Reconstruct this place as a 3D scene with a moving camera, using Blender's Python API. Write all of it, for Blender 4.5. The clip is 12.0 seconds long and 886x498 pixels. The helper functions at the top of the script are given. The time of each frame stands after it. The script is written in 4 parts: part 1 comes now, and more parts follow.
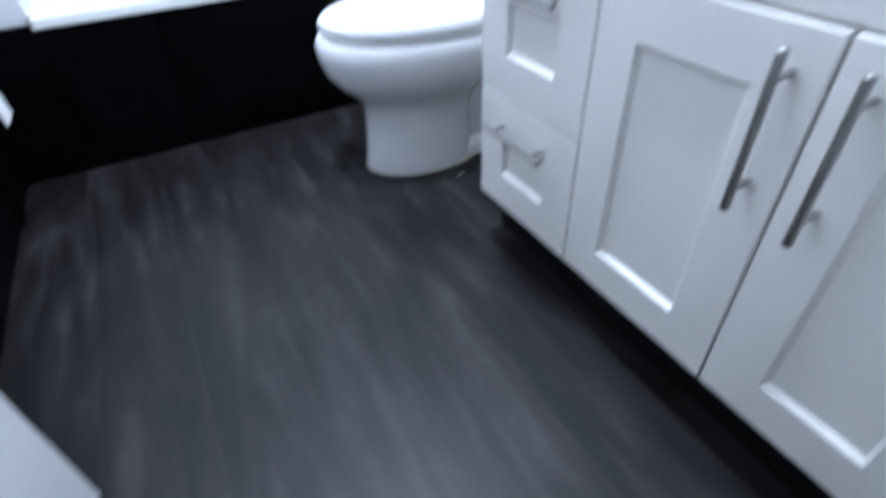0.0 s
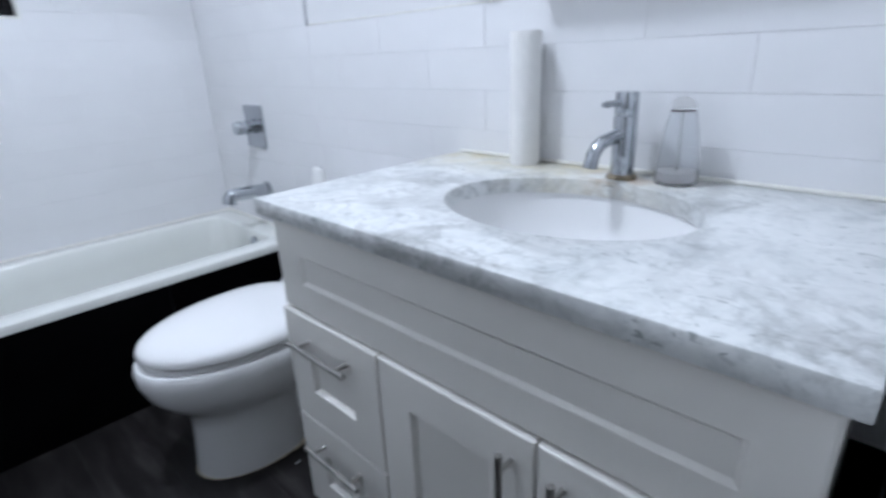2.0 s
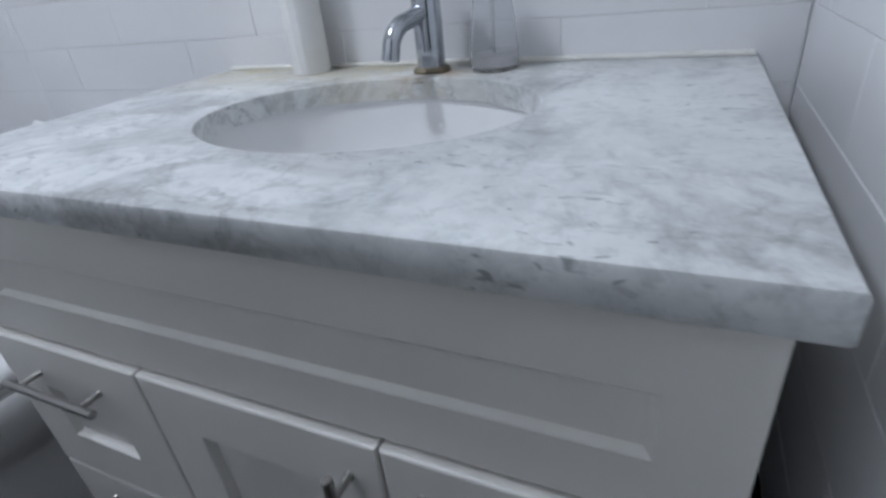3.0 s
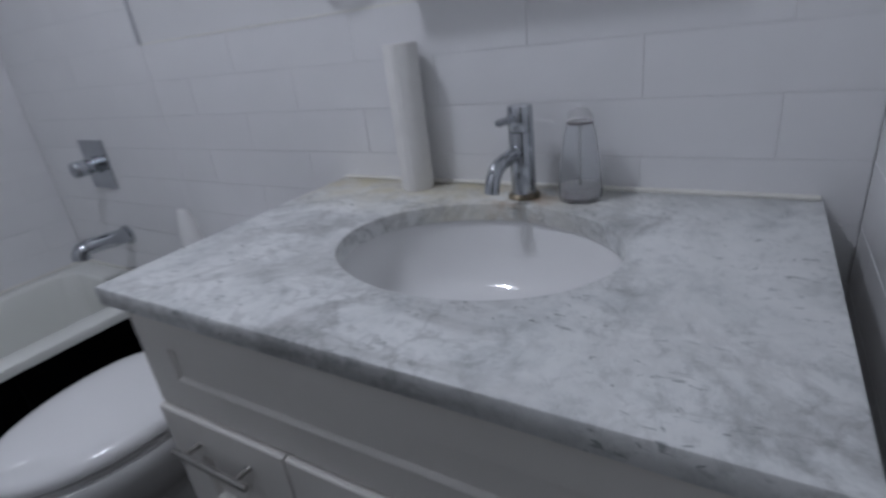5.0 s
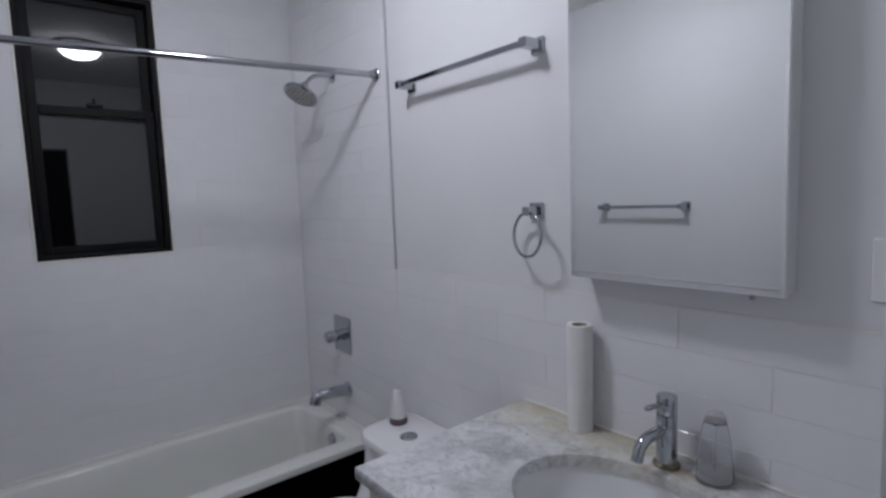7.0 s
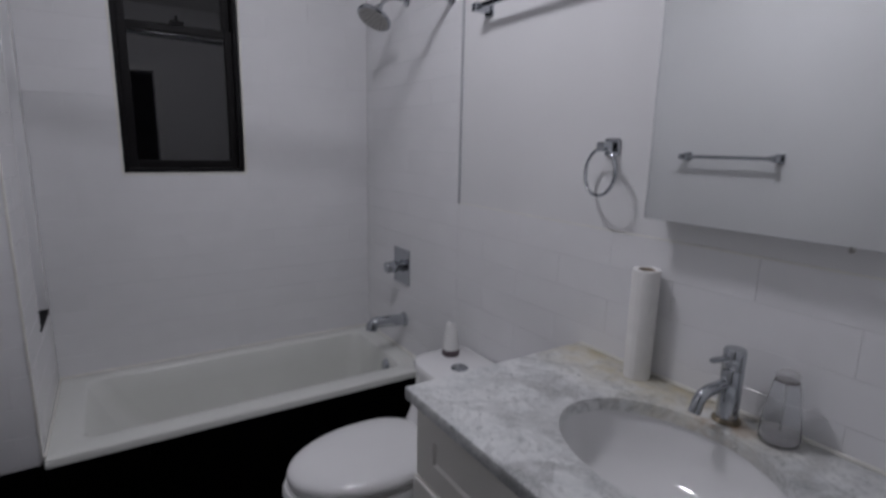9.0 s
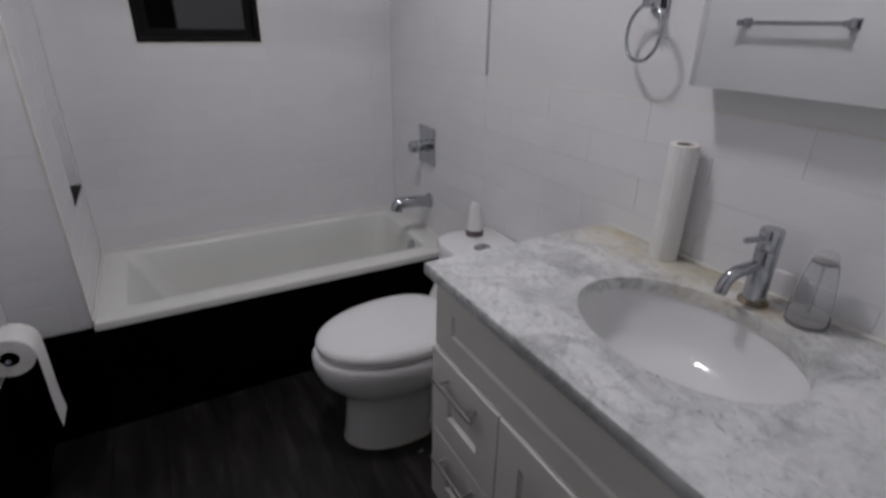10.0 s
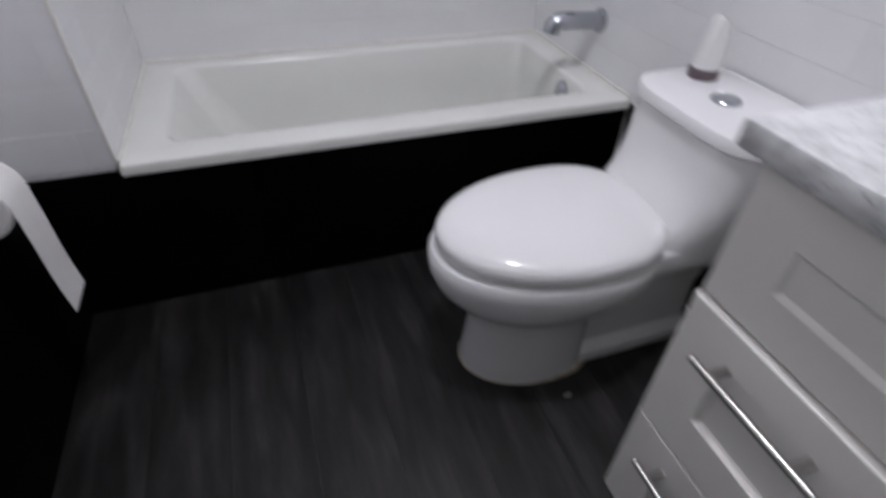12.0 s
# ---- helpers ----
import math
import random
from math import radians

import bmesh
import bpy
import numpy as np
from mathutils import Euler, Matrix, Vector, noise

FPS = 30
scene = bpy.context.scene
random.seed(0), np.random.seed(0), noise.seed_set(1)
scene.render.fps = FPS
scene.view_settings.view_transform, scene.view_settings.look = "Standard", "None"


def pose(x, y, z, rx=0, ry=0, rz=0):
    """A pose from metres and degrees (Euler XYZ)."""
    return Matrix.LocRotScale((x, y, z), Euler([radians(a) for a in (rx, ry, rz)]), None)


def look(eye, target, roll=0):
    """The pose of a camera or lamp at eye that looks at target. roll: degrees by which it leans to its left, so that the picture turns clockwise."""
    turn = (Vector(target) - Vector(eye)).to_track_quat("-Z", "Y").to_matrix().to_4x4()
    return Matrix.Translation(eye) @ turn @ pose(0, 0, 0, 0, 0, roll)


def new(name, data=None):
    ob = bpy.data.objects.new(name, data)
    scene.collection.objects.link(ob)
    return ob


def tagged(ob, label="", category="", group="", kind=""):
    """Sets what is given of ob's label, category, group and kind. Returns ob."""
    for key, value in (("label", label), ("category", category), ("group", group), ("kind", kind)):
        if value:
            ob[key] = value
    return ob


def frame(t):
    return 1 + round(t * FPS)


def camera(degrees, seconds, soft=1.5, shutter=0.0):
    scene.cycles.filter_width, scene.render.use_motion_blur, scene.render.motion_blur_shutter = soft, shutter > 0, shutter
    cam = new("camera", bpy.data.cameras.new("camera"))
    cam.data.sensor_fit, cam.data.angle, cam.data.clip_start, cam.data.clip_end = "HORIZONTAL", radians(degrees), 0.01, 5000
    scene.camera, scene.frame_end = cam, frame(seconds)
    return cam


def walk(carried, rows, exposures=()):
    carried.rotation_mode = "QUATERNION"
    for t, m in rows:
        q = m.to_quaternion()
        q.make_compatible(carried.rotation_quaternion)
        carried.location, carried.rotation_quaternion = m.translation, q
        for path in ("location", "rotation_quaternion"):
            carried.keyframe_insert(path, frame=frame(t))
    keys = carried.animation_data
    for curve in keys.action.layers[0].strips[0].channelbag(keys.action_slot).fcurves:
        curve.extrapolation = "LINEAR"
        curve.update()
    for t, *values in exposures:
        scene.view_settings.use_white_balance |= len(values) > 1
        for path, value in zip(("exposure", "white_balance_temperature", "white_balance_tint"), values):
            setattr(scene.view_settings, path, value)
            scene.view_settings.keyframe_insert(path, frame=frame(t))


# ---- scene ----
cam = camera(81.4, 12.0, soft=2.7, shutter=0.5)
PATH = [
    (0, (-1.154, 0.022, 0.810), (-0.493, 1.326, -0.403), -2.8),
    (0.5, (-1.101, -0.004, 0.845), (-0.065, 1.370, 0.039), 1.5),
    (1, (-1.109, -0.025, 0.969), (0.083, 1.276, 0.265), 1.3),
    (1.5, (-1.109, -0.043, 1.093), (0.055, 1.314, 0.451), -1.3),
    (2, (-1.057, -0.025, 1.125), (0.214, 1.221, 0.461), -2.5),
    (2.5, (-0.944, -0.014, 1.062), (0.526, 0.860, 0.233), -3.2),
    (2.7, (-0.876, 0.018, 1.021), (0.623, 0.761, 0.120), -5.6),
    (4.5, (-0.824, 0.104, 1.135), (0.631, 0.928, 0.233), -10.1),
    (5, (-0.934, 0.065, 1.187), (0.534, 1.016, 0.444), -7.1),
    (5.5, (-1.041, -0.008, 1.261), (0.354, 1.098, 0.596), -3.8),
    (6, (-1.128, -0.062, 1.386), (0.122, 1.248, 0.811), -1.6),
    (6.5, (-1.199, -0.122, 1.462), (-0.018, 1.327, 1.123), -2.0),
    (7, (-1.188, -0.135, 1.514), (0.018, 1.323, 1.336), -2.1),
    (9, (-1.174, -0.114, 1.466), (-0.169, 1.456, 1.095), 1.2),
    (9.5, (-1.134, -0.095, 1.444), (-0.216, 1.454, 0.837), 1.0),
    (10, (-1.130, -0.095, 1.425), (-0.281, 1.421, 0.657), 0.9),
    (10.5, (-1.150, -0.051, 1.282), (-0.283, 1.316, 0.288), -0.1),
    (11, (-1.079, 0.149, 1.133), (-0.420, 1.411, -0.125), -0.7),
    (11.5, (-1.043, 0.352, 1.051), (-0.408, 1.574, -0.257), 1.4),
    (12, (-1.072, 0.568, 1.110), (-0.568, 1.929, -0.115), 2.2),
]
EXPOSURES = [(0.0, 2.5, 5100, 10), (0.5, 2.25, 5100, 10), (1.0, 1.88, 5250, 10), (1.5, 1.5, 5430, 10), (2.0, 1.28, 5480, 10), (2.7, 0.95, 5600, 10), (4.3, 0.1, 5700, 13), (7.0, -0.1, 5900, 16),
             (9.0, -0.3, 6150, 18), (9.6, -0.14, 6350, 18), (10.5, 0.2, 6400, 18), (11.0, 0.36, 6400, 18), (12.0, 0.85, 6150, 18)]
walk(cam, [(t, look(eye, target, roll)) for t, eye, target, roll in PATH], EXPOSURES)
LAMP, LAMP_AT = 64.5, (-0.76, 1.13)

# ---- light ----
world = bpy.data.worlds.new("night")
scene.world = world
world.use_nodes = True
world.node_tree.nodes["Background"].inputs[0].default_value = (0.02, 0.025, 0.035, 1)
world.node_tree.nodes["Background"].inputs[1].default_value = 0.15


# ---- materials ----
def material(name, colour, rough=0.5, metal=0.0, **more):
    m = bpy.data.materials.new(name)
    m.use_nodes = True
    b = m.node_tree.nodes["Principled BSDF"]
    b.inputs["Base Color"].default_value = (*colour, 1)
    b.inputs["Roughness"].default_value = rough
    b.inputs["Metallic"].default_value = metal
    for key, value in more.items():
        b.inputs[key.replace("_", " ")].default_value = value
    return m


def tree_of(m):
    nodes, links = m.node_tree.nodes, m.node_tree.links
    return nodes, links, nodes["Principled BSDF"]


def coords(nodes, links, scale=(1, 1, 1), random_shift=False):
    tc = nodes.new("ShaderNodeTexCoord")
    mp = nodes.new("ShaderNodeMapping")
    mp.inputs["Scale"].default_value = scale
    links.new(tc.outputs["Object"], mp.inputs["Vector"])
    if random_shift:
        info = nodes.new("ShaderNodeObjectInfo")
        mul = nodes.new("ShaderNodeMath")
        mul.operation = "MULTIPLY"
        mul.inputs[1].default_value = 37.0
        links.new(info.outputs["Random"], mul.inputs[0])
        links.new(mul.outputs[0], mp.inputs["Location"])
    return mp.outputs["Vector"]


def noise_node(nodes, links, vec, scale, detail=4.0, rough=0.55, warp=0.0):
    n = nodes.new("ShaderNodeTexNoise")
    n.inputs["Scale"].default_value = scale
    n.inputs["Detail"].default_value = detail
    n.inputs["Roughness"].default_value = rough
    n.inputs["Distortion"].default_value = warp
    links.new(vec, n.inputs["Vector"])
    return n.outputs["Fac"]


def ramp(nodes, links, fac, stops):
    r = nodes.new("ShaderNodeValToRGB")
    while len(r.color_ramp.elements) < len(stops):
        r.color_ramp.elements.new(0.5)
    for e, (p, c) in zip(r.color_ramp.elements, stops):
        e.position = p
        e.color = (*c, 1) if len(c) == 3 else c
    links.new(fac, r.inputs["Fac"])
    return r.outputs["Color"]


def mix(nodes, links, fac, a, b, mode="MIX"):
    n = nodes.new("ShaderNodeMix")
    n.data_type, n.blend_type = "RGBA", mode
    if isinstance(fac, float):
        n.inputs[0].default_value = fac
    else:
        links.new(fac, n.inputs[0])
    for sock, v in ((n.inputs[6], a), (n.inputs[7], b)):
        if isinstance(v, tuple):
            sock.default_value = (*v, 1)
        else:
            links.new(v, sock)
    return n.outputs[2]


def bump(nodes, links, bsdf, height, strength=0.1, distance=0.002):
    b = nodes.new("ShaderNodeBump")
    b.inputs["Strength"].default_value = strength
    b.inputs["Distance"].default_value = distance
    links.new(height, b.inputs["Height"])
    links.new(b.outputs["Normal"], bsdf.inputs["Normal"])


def surface(name, colour, rough, spread=0.04, scale=3.0, fine=60.0, relief=0.08, metal=0.0, random_shift=False, **more):
    """A plain surface with blotches, fine grain and uneven gloss."""
    m = material(name, colour, rough, metal, **more)
    nodes, links, b = tree_of(m)
    v = coords(nodes, links, random_shift=random_shift)
    big = noise_node(nodes, links, v, scale, 3)
    small = noise_node(nodes, links, v, fine, 3)
    lo = tuple(max(0.0, c * (1 - spread)) for c in colour)
    hi = tuple(min(1.0, c * (1 + spread)) for c in colour)
    links.new(ramp(nodes, links, big, [(0.3, lo), (0.7, hi)]), b.inputs["Base Color"])
    r = nodes.new("ShaderNodeMapRange")
    r.inputs["To Min"].default_value = rough * 0.8
    r.inputs["To Max"].default_value = min(1.0, rough * 1.25)
    links.new(small, r.inputs["Value"])
    links.new(r.outputs[0], b.inputs["Roughness"])
    if relief:
        bump(nodes, links, b, small, relief, 0.001)
    return m


M_TILE = surface("white_tile", (0.80, 0.80, 0.81), 0.16, 0.025, 4.0, 9.0, 0.05, random_shift=True)
M_GROUT = surface("grout", (0.79, 0.79, 0.79), 0.85, 0.08, 8.0, 200.0, 0.2)
M_PAINT = surface("wall_paint", (0.74, 0.74, 0.745), 0.5, 0.02, 2.0, 120.0, 0.08)
M_CEIL = surface("ceiling_paint", (0.82, 0.82, 0.81), 0.8, 0.02, 2.0, 120.0, 0.08)
M_DARK = surface("black_tile", (0.0016, 0.0015, 0.0020), 0.42, 0.5, 5.0, 40.0, 0.05, random_shift=True, Specular_IOR_Level=0.06)
M_DARKGROUT = surface("dark_grout", (0.012, 0.012, 0.013), 0.9, 0.1)
M_LACQUER = surface("white_lacquer", (0.82, 0.80, 0.76), 0.35, 0.03, 3.0, 80.0, 0.03)
M_PORCELAIN = surface("porcelain", (0.84, 0.84, 0.84), 0.08, 0.012, 3.0, 12.0, 0.0, Coat_Weight=0.5, Coat_Roughness=0.03)
M_ENAMEL = surface("tub_enamel", (0.76, 0.77, 0.73), 0.18, 0.03, 3.0, 14.0, 0.02)
M_CHROME = surface("chrome", (0.47, 0.49, 0.52), 0.09, 0.04, 20.0, 90.0, 0.0, metal=1.0)
M_NICKEL = surface("brushed_nickel", (0.42, 0.41, 0.39), 0.30, 0.08, 30.0, 150.0, 0.03, metal=1.0)
M_TARNISH = surface("tarnished_brass", (0.26, 0.22, 0.16), 0.4, 0.35, 40.0, 120.0, 0.15, metal=1.0)
M_MIRROR = material("mirror_glass", (0.86, 0.88, 0.88), 0.015, 1.0)
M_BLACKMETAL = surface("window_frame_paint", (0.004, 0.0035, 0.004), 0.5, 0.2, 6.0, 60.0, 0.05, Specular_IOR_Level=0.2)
M_PAPER = surface("paper", (0.82, 0.81, 0.79), 0.9, 0.03, 20.0, 160.0, 0.35)
M_CARD = surface("cardboard", (0.33, 0.25, 0.17), 0.9, 0.1, 30.0, 120.0, 0.2)
M_PLASTIC = surface("white_plastic", (0.78, 0.78, 0.77), 0.3, 0.02)
M_GREYPLASTIC = surface("grey_plastic", (0.12, 0.09, 0.10), 0.4, 0.1)
M_RUBBER = surface("dark_rubber", (0.02, 0.02, 0.02), 0.6, 0.2)
M_CAULK = surface("caulk", (0.78, 0.77, 0.72), 0.5, 0.06, 25.0, 90.0, 0.2)
M_GRIMYCAULK = surface("grimy_caulk", (0.50, 0.44, 0.33), 0.6, 0.35, 30.0, 90.0, 0.2)
M_TRIM = surface("tile_edge_trim", (0.42, 0.43, 0.45), 0.35, 0.05)
M_DOOR = surface("door_paint", (0.78, 0.78, 0.77), 0.4, 0.03)
# near-black base colour stands in for the lack of light in the hall
M_HALL = surface("unlit_hall", (0.035, 0.024, 0.018), 0.8, 0.1)
M_CABINET = surface("cabinet_side", (0.70, 0.71, 0.71), 0.4, 0.03)

M_GLASS = material("window_glass", (0.004, 0.004, 0.005), 0.03, 0.0, IOR=1.75, Specular_IOR_Level=0.6)
M_CLEAR = material("clear_plastic", (0.93, 0.94, 0.95), 0.03, 0.0, IOR=1.04, Transmission_Weight=0.97)
M_LIQUID = material("soap", (0.92, 0.90, 0.90), 0.3, 0.0, IOR=1.05, Transmission_Weight=0.6)

M_FROST = material("frosted_plastic", (0.85, 0.85, 0.85), 0.25, 0.0, IOR=1.06, Transmission_Weight=0.85)
M_LAMP = material("lamp_glass", (0.9, 0.9, 0.9), 0.4)
M_LAMP.node_tree.nodes["Principled BSDF"].inputs["Emission Color"].default_value = (1.0, 1.0, 1.0, 1)
M_LAMP.node_tree.nodes["Principled BSDF"].inputs["Emission Strength"].default_value = LAMP


def marble():
    m = material("marble", (0.72, 0.72, 0.72), 0.36)
    nodes, links, b = tree_of(m)
    v = coords(nodes, links)
    cloud = noise_node(nodes, links, v, 10.0, 9, 0.68, 0.35)
    base = ramp(nodes, links, cloud, [(0.28, (0.42, 0.44, 0.445)), (0.38, (0.61, 0.625, 0.625)), (0.47, (0.72, 0.73, 0.725)), (0.70, (0.79, 0.795, 0.79))])
    # soft veins: ridges of a warped noise
    veins = None
    slant = nodes.new("ShaderNodeMapping")
    slant.inputs["Rotation"].default_value = (0.3, 0.2, 0.6)
    slant.inputs["Scale"].default_value = (1.0, 0.75, 1.0)
    links.new(v, slant.inputs["Vector"])
    for scale, warp, width, dark in ((3.4, 0.6, 0.05, 0.62), (12.0, 0.5, 0.04, 0.74)):
        n = noise_node(nodes, links, slant.outputs["Vector"], scale, 7, 0.62, warp)
        d = nodes.new("ShaderNodeMath")
        d.operation = "SUBTRACT"
        d.inputs[1].default_value = 0.5
        links.new(n, d.inputs[0])
        a = nodes.new("ShaderNodeMath")
        a.operation = "ABSOLUTE"
        links.new(d.outputs[0], a.inputs[0])
        vein = ramp(nodes, links, a.outputs[0], [(0.0, (dark, dark, dark)), (width * 0.5, (0.5 + dark / 2,) * 3), (width, (1, 1, 1))])
        veins = vein if veins is None else mix(nodes, links, 1.0, veins, vein, "MULTIPLY")
    patch = noise_node(nodes, links, v, 3.1, 3, 0.5)
    mask = ramp(nodes, links, patch, [(0.38, (0.1, 0.1, 0.1)), (0.6, (1, 1, 1))])
    veined = mix(nodes, links, mask, (1.0, 1.0, 1.0), veins)
    col = mix(nodes, links, 1.0, base, veined, "MULTIPLY")
    mottle = noise_node(nodes, links, v, 46.0, 6, 0.7, 0.3)
    col = mix(nodes, links, 0.65, col, ramp(nodes, links, mottle, [(0.36, (0.70, 0.715, 0.72)), (0.48, (0.96, 0.97, 0.975)), (0.66, (1, 1, 1))]), "MULTIPLY")
    # short dark flecks in patches
    dash = nodes.new("ShaderNodeMapping")
    dash.inputs["Rotation"].default_value = (0, 0, 0.5)
    dash.inputs["Scale"].default_value = (1.0, 0.4, 1.0)
    links.new(v, dash.inputs["Vector"])
    fleck = noise_node(nodes, links, dash.outputs["Vector"], 115.0, 2, 0.5, 0.6)
    spots = ramp(nodes, links, fleck, [(0.63, (1, 1, 1)), (0.71, (0.48, 0.50, 0.51))])
    where = noise_node(nodes, links, v, 5.0, 2, 0.5)
    spots = mix(nodes, links, ramp(nodes, links, where, [(0.46, (0, 0, 0)), (0.56, (1, 1, 1))]), (1.0, 1.0, 1.0), spots)
    col = mix(nodes, links, 1.0, col, spots, "MULTIPLY")
    # yellow-brown water stain along the back, round the tap
    sep = nodes.new("ShaderNodeSeparateXYZ")
    links.new(v, sep.inputs[0])
    near = nodes.new("ShaderNodeMapRange")
    near.interpolation_type = "SMOOTHSTEP"
    near.inputs["From Min"].default_value, near.inputs["From Max"].default_value = -0.26, -0.01
    links.new(sep.outputs["X"], near.inputs["Value"])
    side = nodes.new("ShaderNodeMapRange")
    side.interpolation_type = "SMOOTHSTEP"
    side.inputs["From Min"].default_value, side.inputs["From Max"].default_value = 0.15, 0.60
    links.new(sep.outputs["Y"], side.inputs["Value"])
    blot = noise_node(nodes, links, v, 16.0, 4, 0.6)
    k = nodes.new("ShaderNodeMath")
    k.operation = "MULTIPLY"
    links.new(near.outputs[0], k.inputs[0])
    links.new(side.outputs[0], k.inputs[1])
    k2 = nodes.new("ShaderNodeMath")
    k2.operation = "MULTIPLY"
    links.new(k.outputs[0], k2.inputs[0])
    links.new(ramp(nodes, links, blot, [(0.3, (0.15, 0.15, 0.15)), (0.65, (0.9, 0.9, 0.9))]), k2.inputs[1])
    col = mix(nodes, links, k2.outputs[0], col, (0.56, 0.50, 0.33))
    # rust round the foot of the tap
    far = nodes.new("ShaderNodeVectorMath")
    far.operation = "DISTANCE"
    far.inputs[1].default_value = (-0.065, 0.431, 0.88)
    links.new(v, far.inputs[0])
    rust = ramp(nodes, links, far.outputs["Value"], [(0.030, (0.95, 0.95, 0.95)), (0.042, (0.6, 0.6, 0.6)), (0.085, (0, 0, 0))])
    uneven = ramp(nodes, links, blot, [(0.40, (0, 0, 0)), (0.62, (1, 1, 1))])
    col = mix(nodes, links, mix(nodes, links, 1.0, rust, uneven, "MULTIPLY"), col, (0.36, 0.20, 0.07))
    links.new(col, b.inputs["Base Color"])
    bump(nodes, links, b, cloud, 0.03, 0.001)
    return m


def vinyl():
    m = material("grey_vinyl_plank", (0.02, 0.018, 0.018), 0.46, Specular_IOR_Level=0.32)
    nodes, links, b = tree_of(m)
    grain = noise_node(nodes, links, coords(nodes, links, (9, 1.6, 1), True), 2.4, 4, 0.5, 0.35)
    blotch = noise_node(nodes, links, coords(nodes, links, (3.5, 2.2, 1), False), 2.0, 3, 0.5, 0.3)
    fine = noise_node(nodes, links, coords(nodes, links, (32, 12, 1), True), 3.0, 5, 0.6)
    col = ramp(nodes, links, grain, [(0.32, (0.0055, 0.0046, 0.0046)), (0.46, (0.012, 0.0105, 0.0105)), (0.56, (0.020, 0.0178, 0.0178)), (0.70, (0.043, 0.0385, 0.038))])
    col = mix(nodes, links, 0.8, col, ramp(nodes, links, blotch, [(0.32, (0.66, 0.65, 0.65)), (0.68, (1.0, 1.0, 1.0))]), "MULTIPLY")
    col = mix(nodes, links, 0.45, col, ramp(nodes, links, fine, [(0.3, (0.45, 0.45, 0.45)), (0.7, (1, 1, 1))]), "MULTIPLY")
    links.new(col, b.inputs["Base Color"])
    bump(nodes, links, b, fine, 0.12, 0.001)
    return m


M_MARBLE = marble()
M_VINYL = vinyl()


# ---- mesh helpers ----
def part(name, bm, mat, parent=None, label="", smooth=False):
    bmesh.ops.recalc_face_normals(bm, faces=bm.faces)
    me = bpy.data.meshes.new(name)
    bm.to_mesh(me)
    bm.free()
    me.materials.append(mat)
    if smooth:
        me.shade_smooth()
        me.set_sharp_from_angle(angle=radians(38))
    ob = new(name, me)
    if parent is not None:
        ob.parent = parent
    if label:
        ob["label"] = label
    return ob


def thing(name, label, category, group="", at=(0, 0, 0)):
    e = new(name)
    e.empty_display_size = 0.1
    e.location = at
    return tagged(e, label, category, group)


def box(x0, x1, y0, y1, z0, z1, bevel=0.0, bm=None, segments=2):
    own = bmesh.new()
    bmesh.ops.create_cube(own, size=1)
    for v in own.verts:
        v.co = Vector(((x0 + x1) / 2 + v.co.x * (x1 - x0), (y0 + y1) / 2 + v.co.y * (y1 - y0), (z0 + z1) / 2 + v.co.z * (z1 - z0)))
    if bevel:
        bmesh.ops.bevel(own, geom=own.edges[:], offset=bevel, segments=segments, affect="EDGES", profile=0.5)
    return join(bm, own)


def join(bm, own):
    if bm is None:
        return own
    me = bpy.data.meshes.new("tmp")
    own.to_mesh(me)
    own.free()
    bm.from_mesh(me)
    bpy.data.meshes.remove(me)
    return bm


def loft(rings, bm=None, cap=(True, True)):
    """Skin over closed rings with the same number of points."""
    own = bmesh.new()
    loops = [[own.verts.new(p) for p in ring] for ring in rings]
    n = len(loops[0])
    for a, b in zip(loops, loops[1:]):
        for i in range(n):
            own.faces.new((a[i], a[(i + 1) % n], b[(i + 1) % n], b[i]))
    if cap[0]:
        own.faces.new(loops[0][::-1])
    if cap[1]:
        own.faces.new(loops[-1])
    return join(bm, own)


def rounded(cx, cy, hx, hy, r, z, n=6):
    """A rectangle with round corners in plan."""
    r = min(r, hx * 0.999, hy * 0.999)
    pts = []
    for k, (sx, sy) in enumerate(((1, 1), (-1, 1), (-1, -1), (1, -1))):
        for i in range(n + 1):
            a = radians(90 * k + 90 * i / n)
            pts.append((cx + sx * (hx - r) + r * math.cos(a), cy + sy * (hy - r) + r * math.sin(a), z))
    return pts


def oval(cx, cy, hx, hy, z, n=40, power=2.0):
    pts = []
    for i in range(n):
        a = 2 * math.pi * i / n
        c, s = math.cos(a), math.sin(a)
        pts.append((cx + hx * math.copysign(abs(c) ** (2 / power), c), cy + hy * math.copysign(abs(s) ** (2 / power), s), z))
    return pts


def egg(x_front, x_back, cy, hy, z, n=48):
    """A toilet-seat outline: round front, flatter back; the front points to -x."""
    cx = x_front + (x_back - x_front) * 0.58
    pts = []
    for i in range(n):
        a = 2 * math.pi * i / n
        c, s = math.cos(a), math.sin(a)
        if c < 0:
            pts.append((cx + (cx - x_front) * c, cy + hy * s, z))
        else:
            pts.append((cx + (x_back - cx) * abs(c) ** 0.75, cy + hy * math.copysign(abs(s) ** 0.85, s), z))
    return pts


def lathe(profile, at, axis=(0, 0, 1), n=28, bm=None):
    """Turned shape from (radius, height) pairs, closed at both ends."""
    q = Vector((0, 0, 1)).rotation_difference(Vector(axis)).to_matrix()
    rings = []
    for r, h in profile:
        rings.append([tuple(Vector(at) + q @ Vector((r * math.cos(2 * math.pi * i / n), r * math.sin(2 * math.pi * i / n), h))) for i in range(n)])
    return loft(rings, bm)


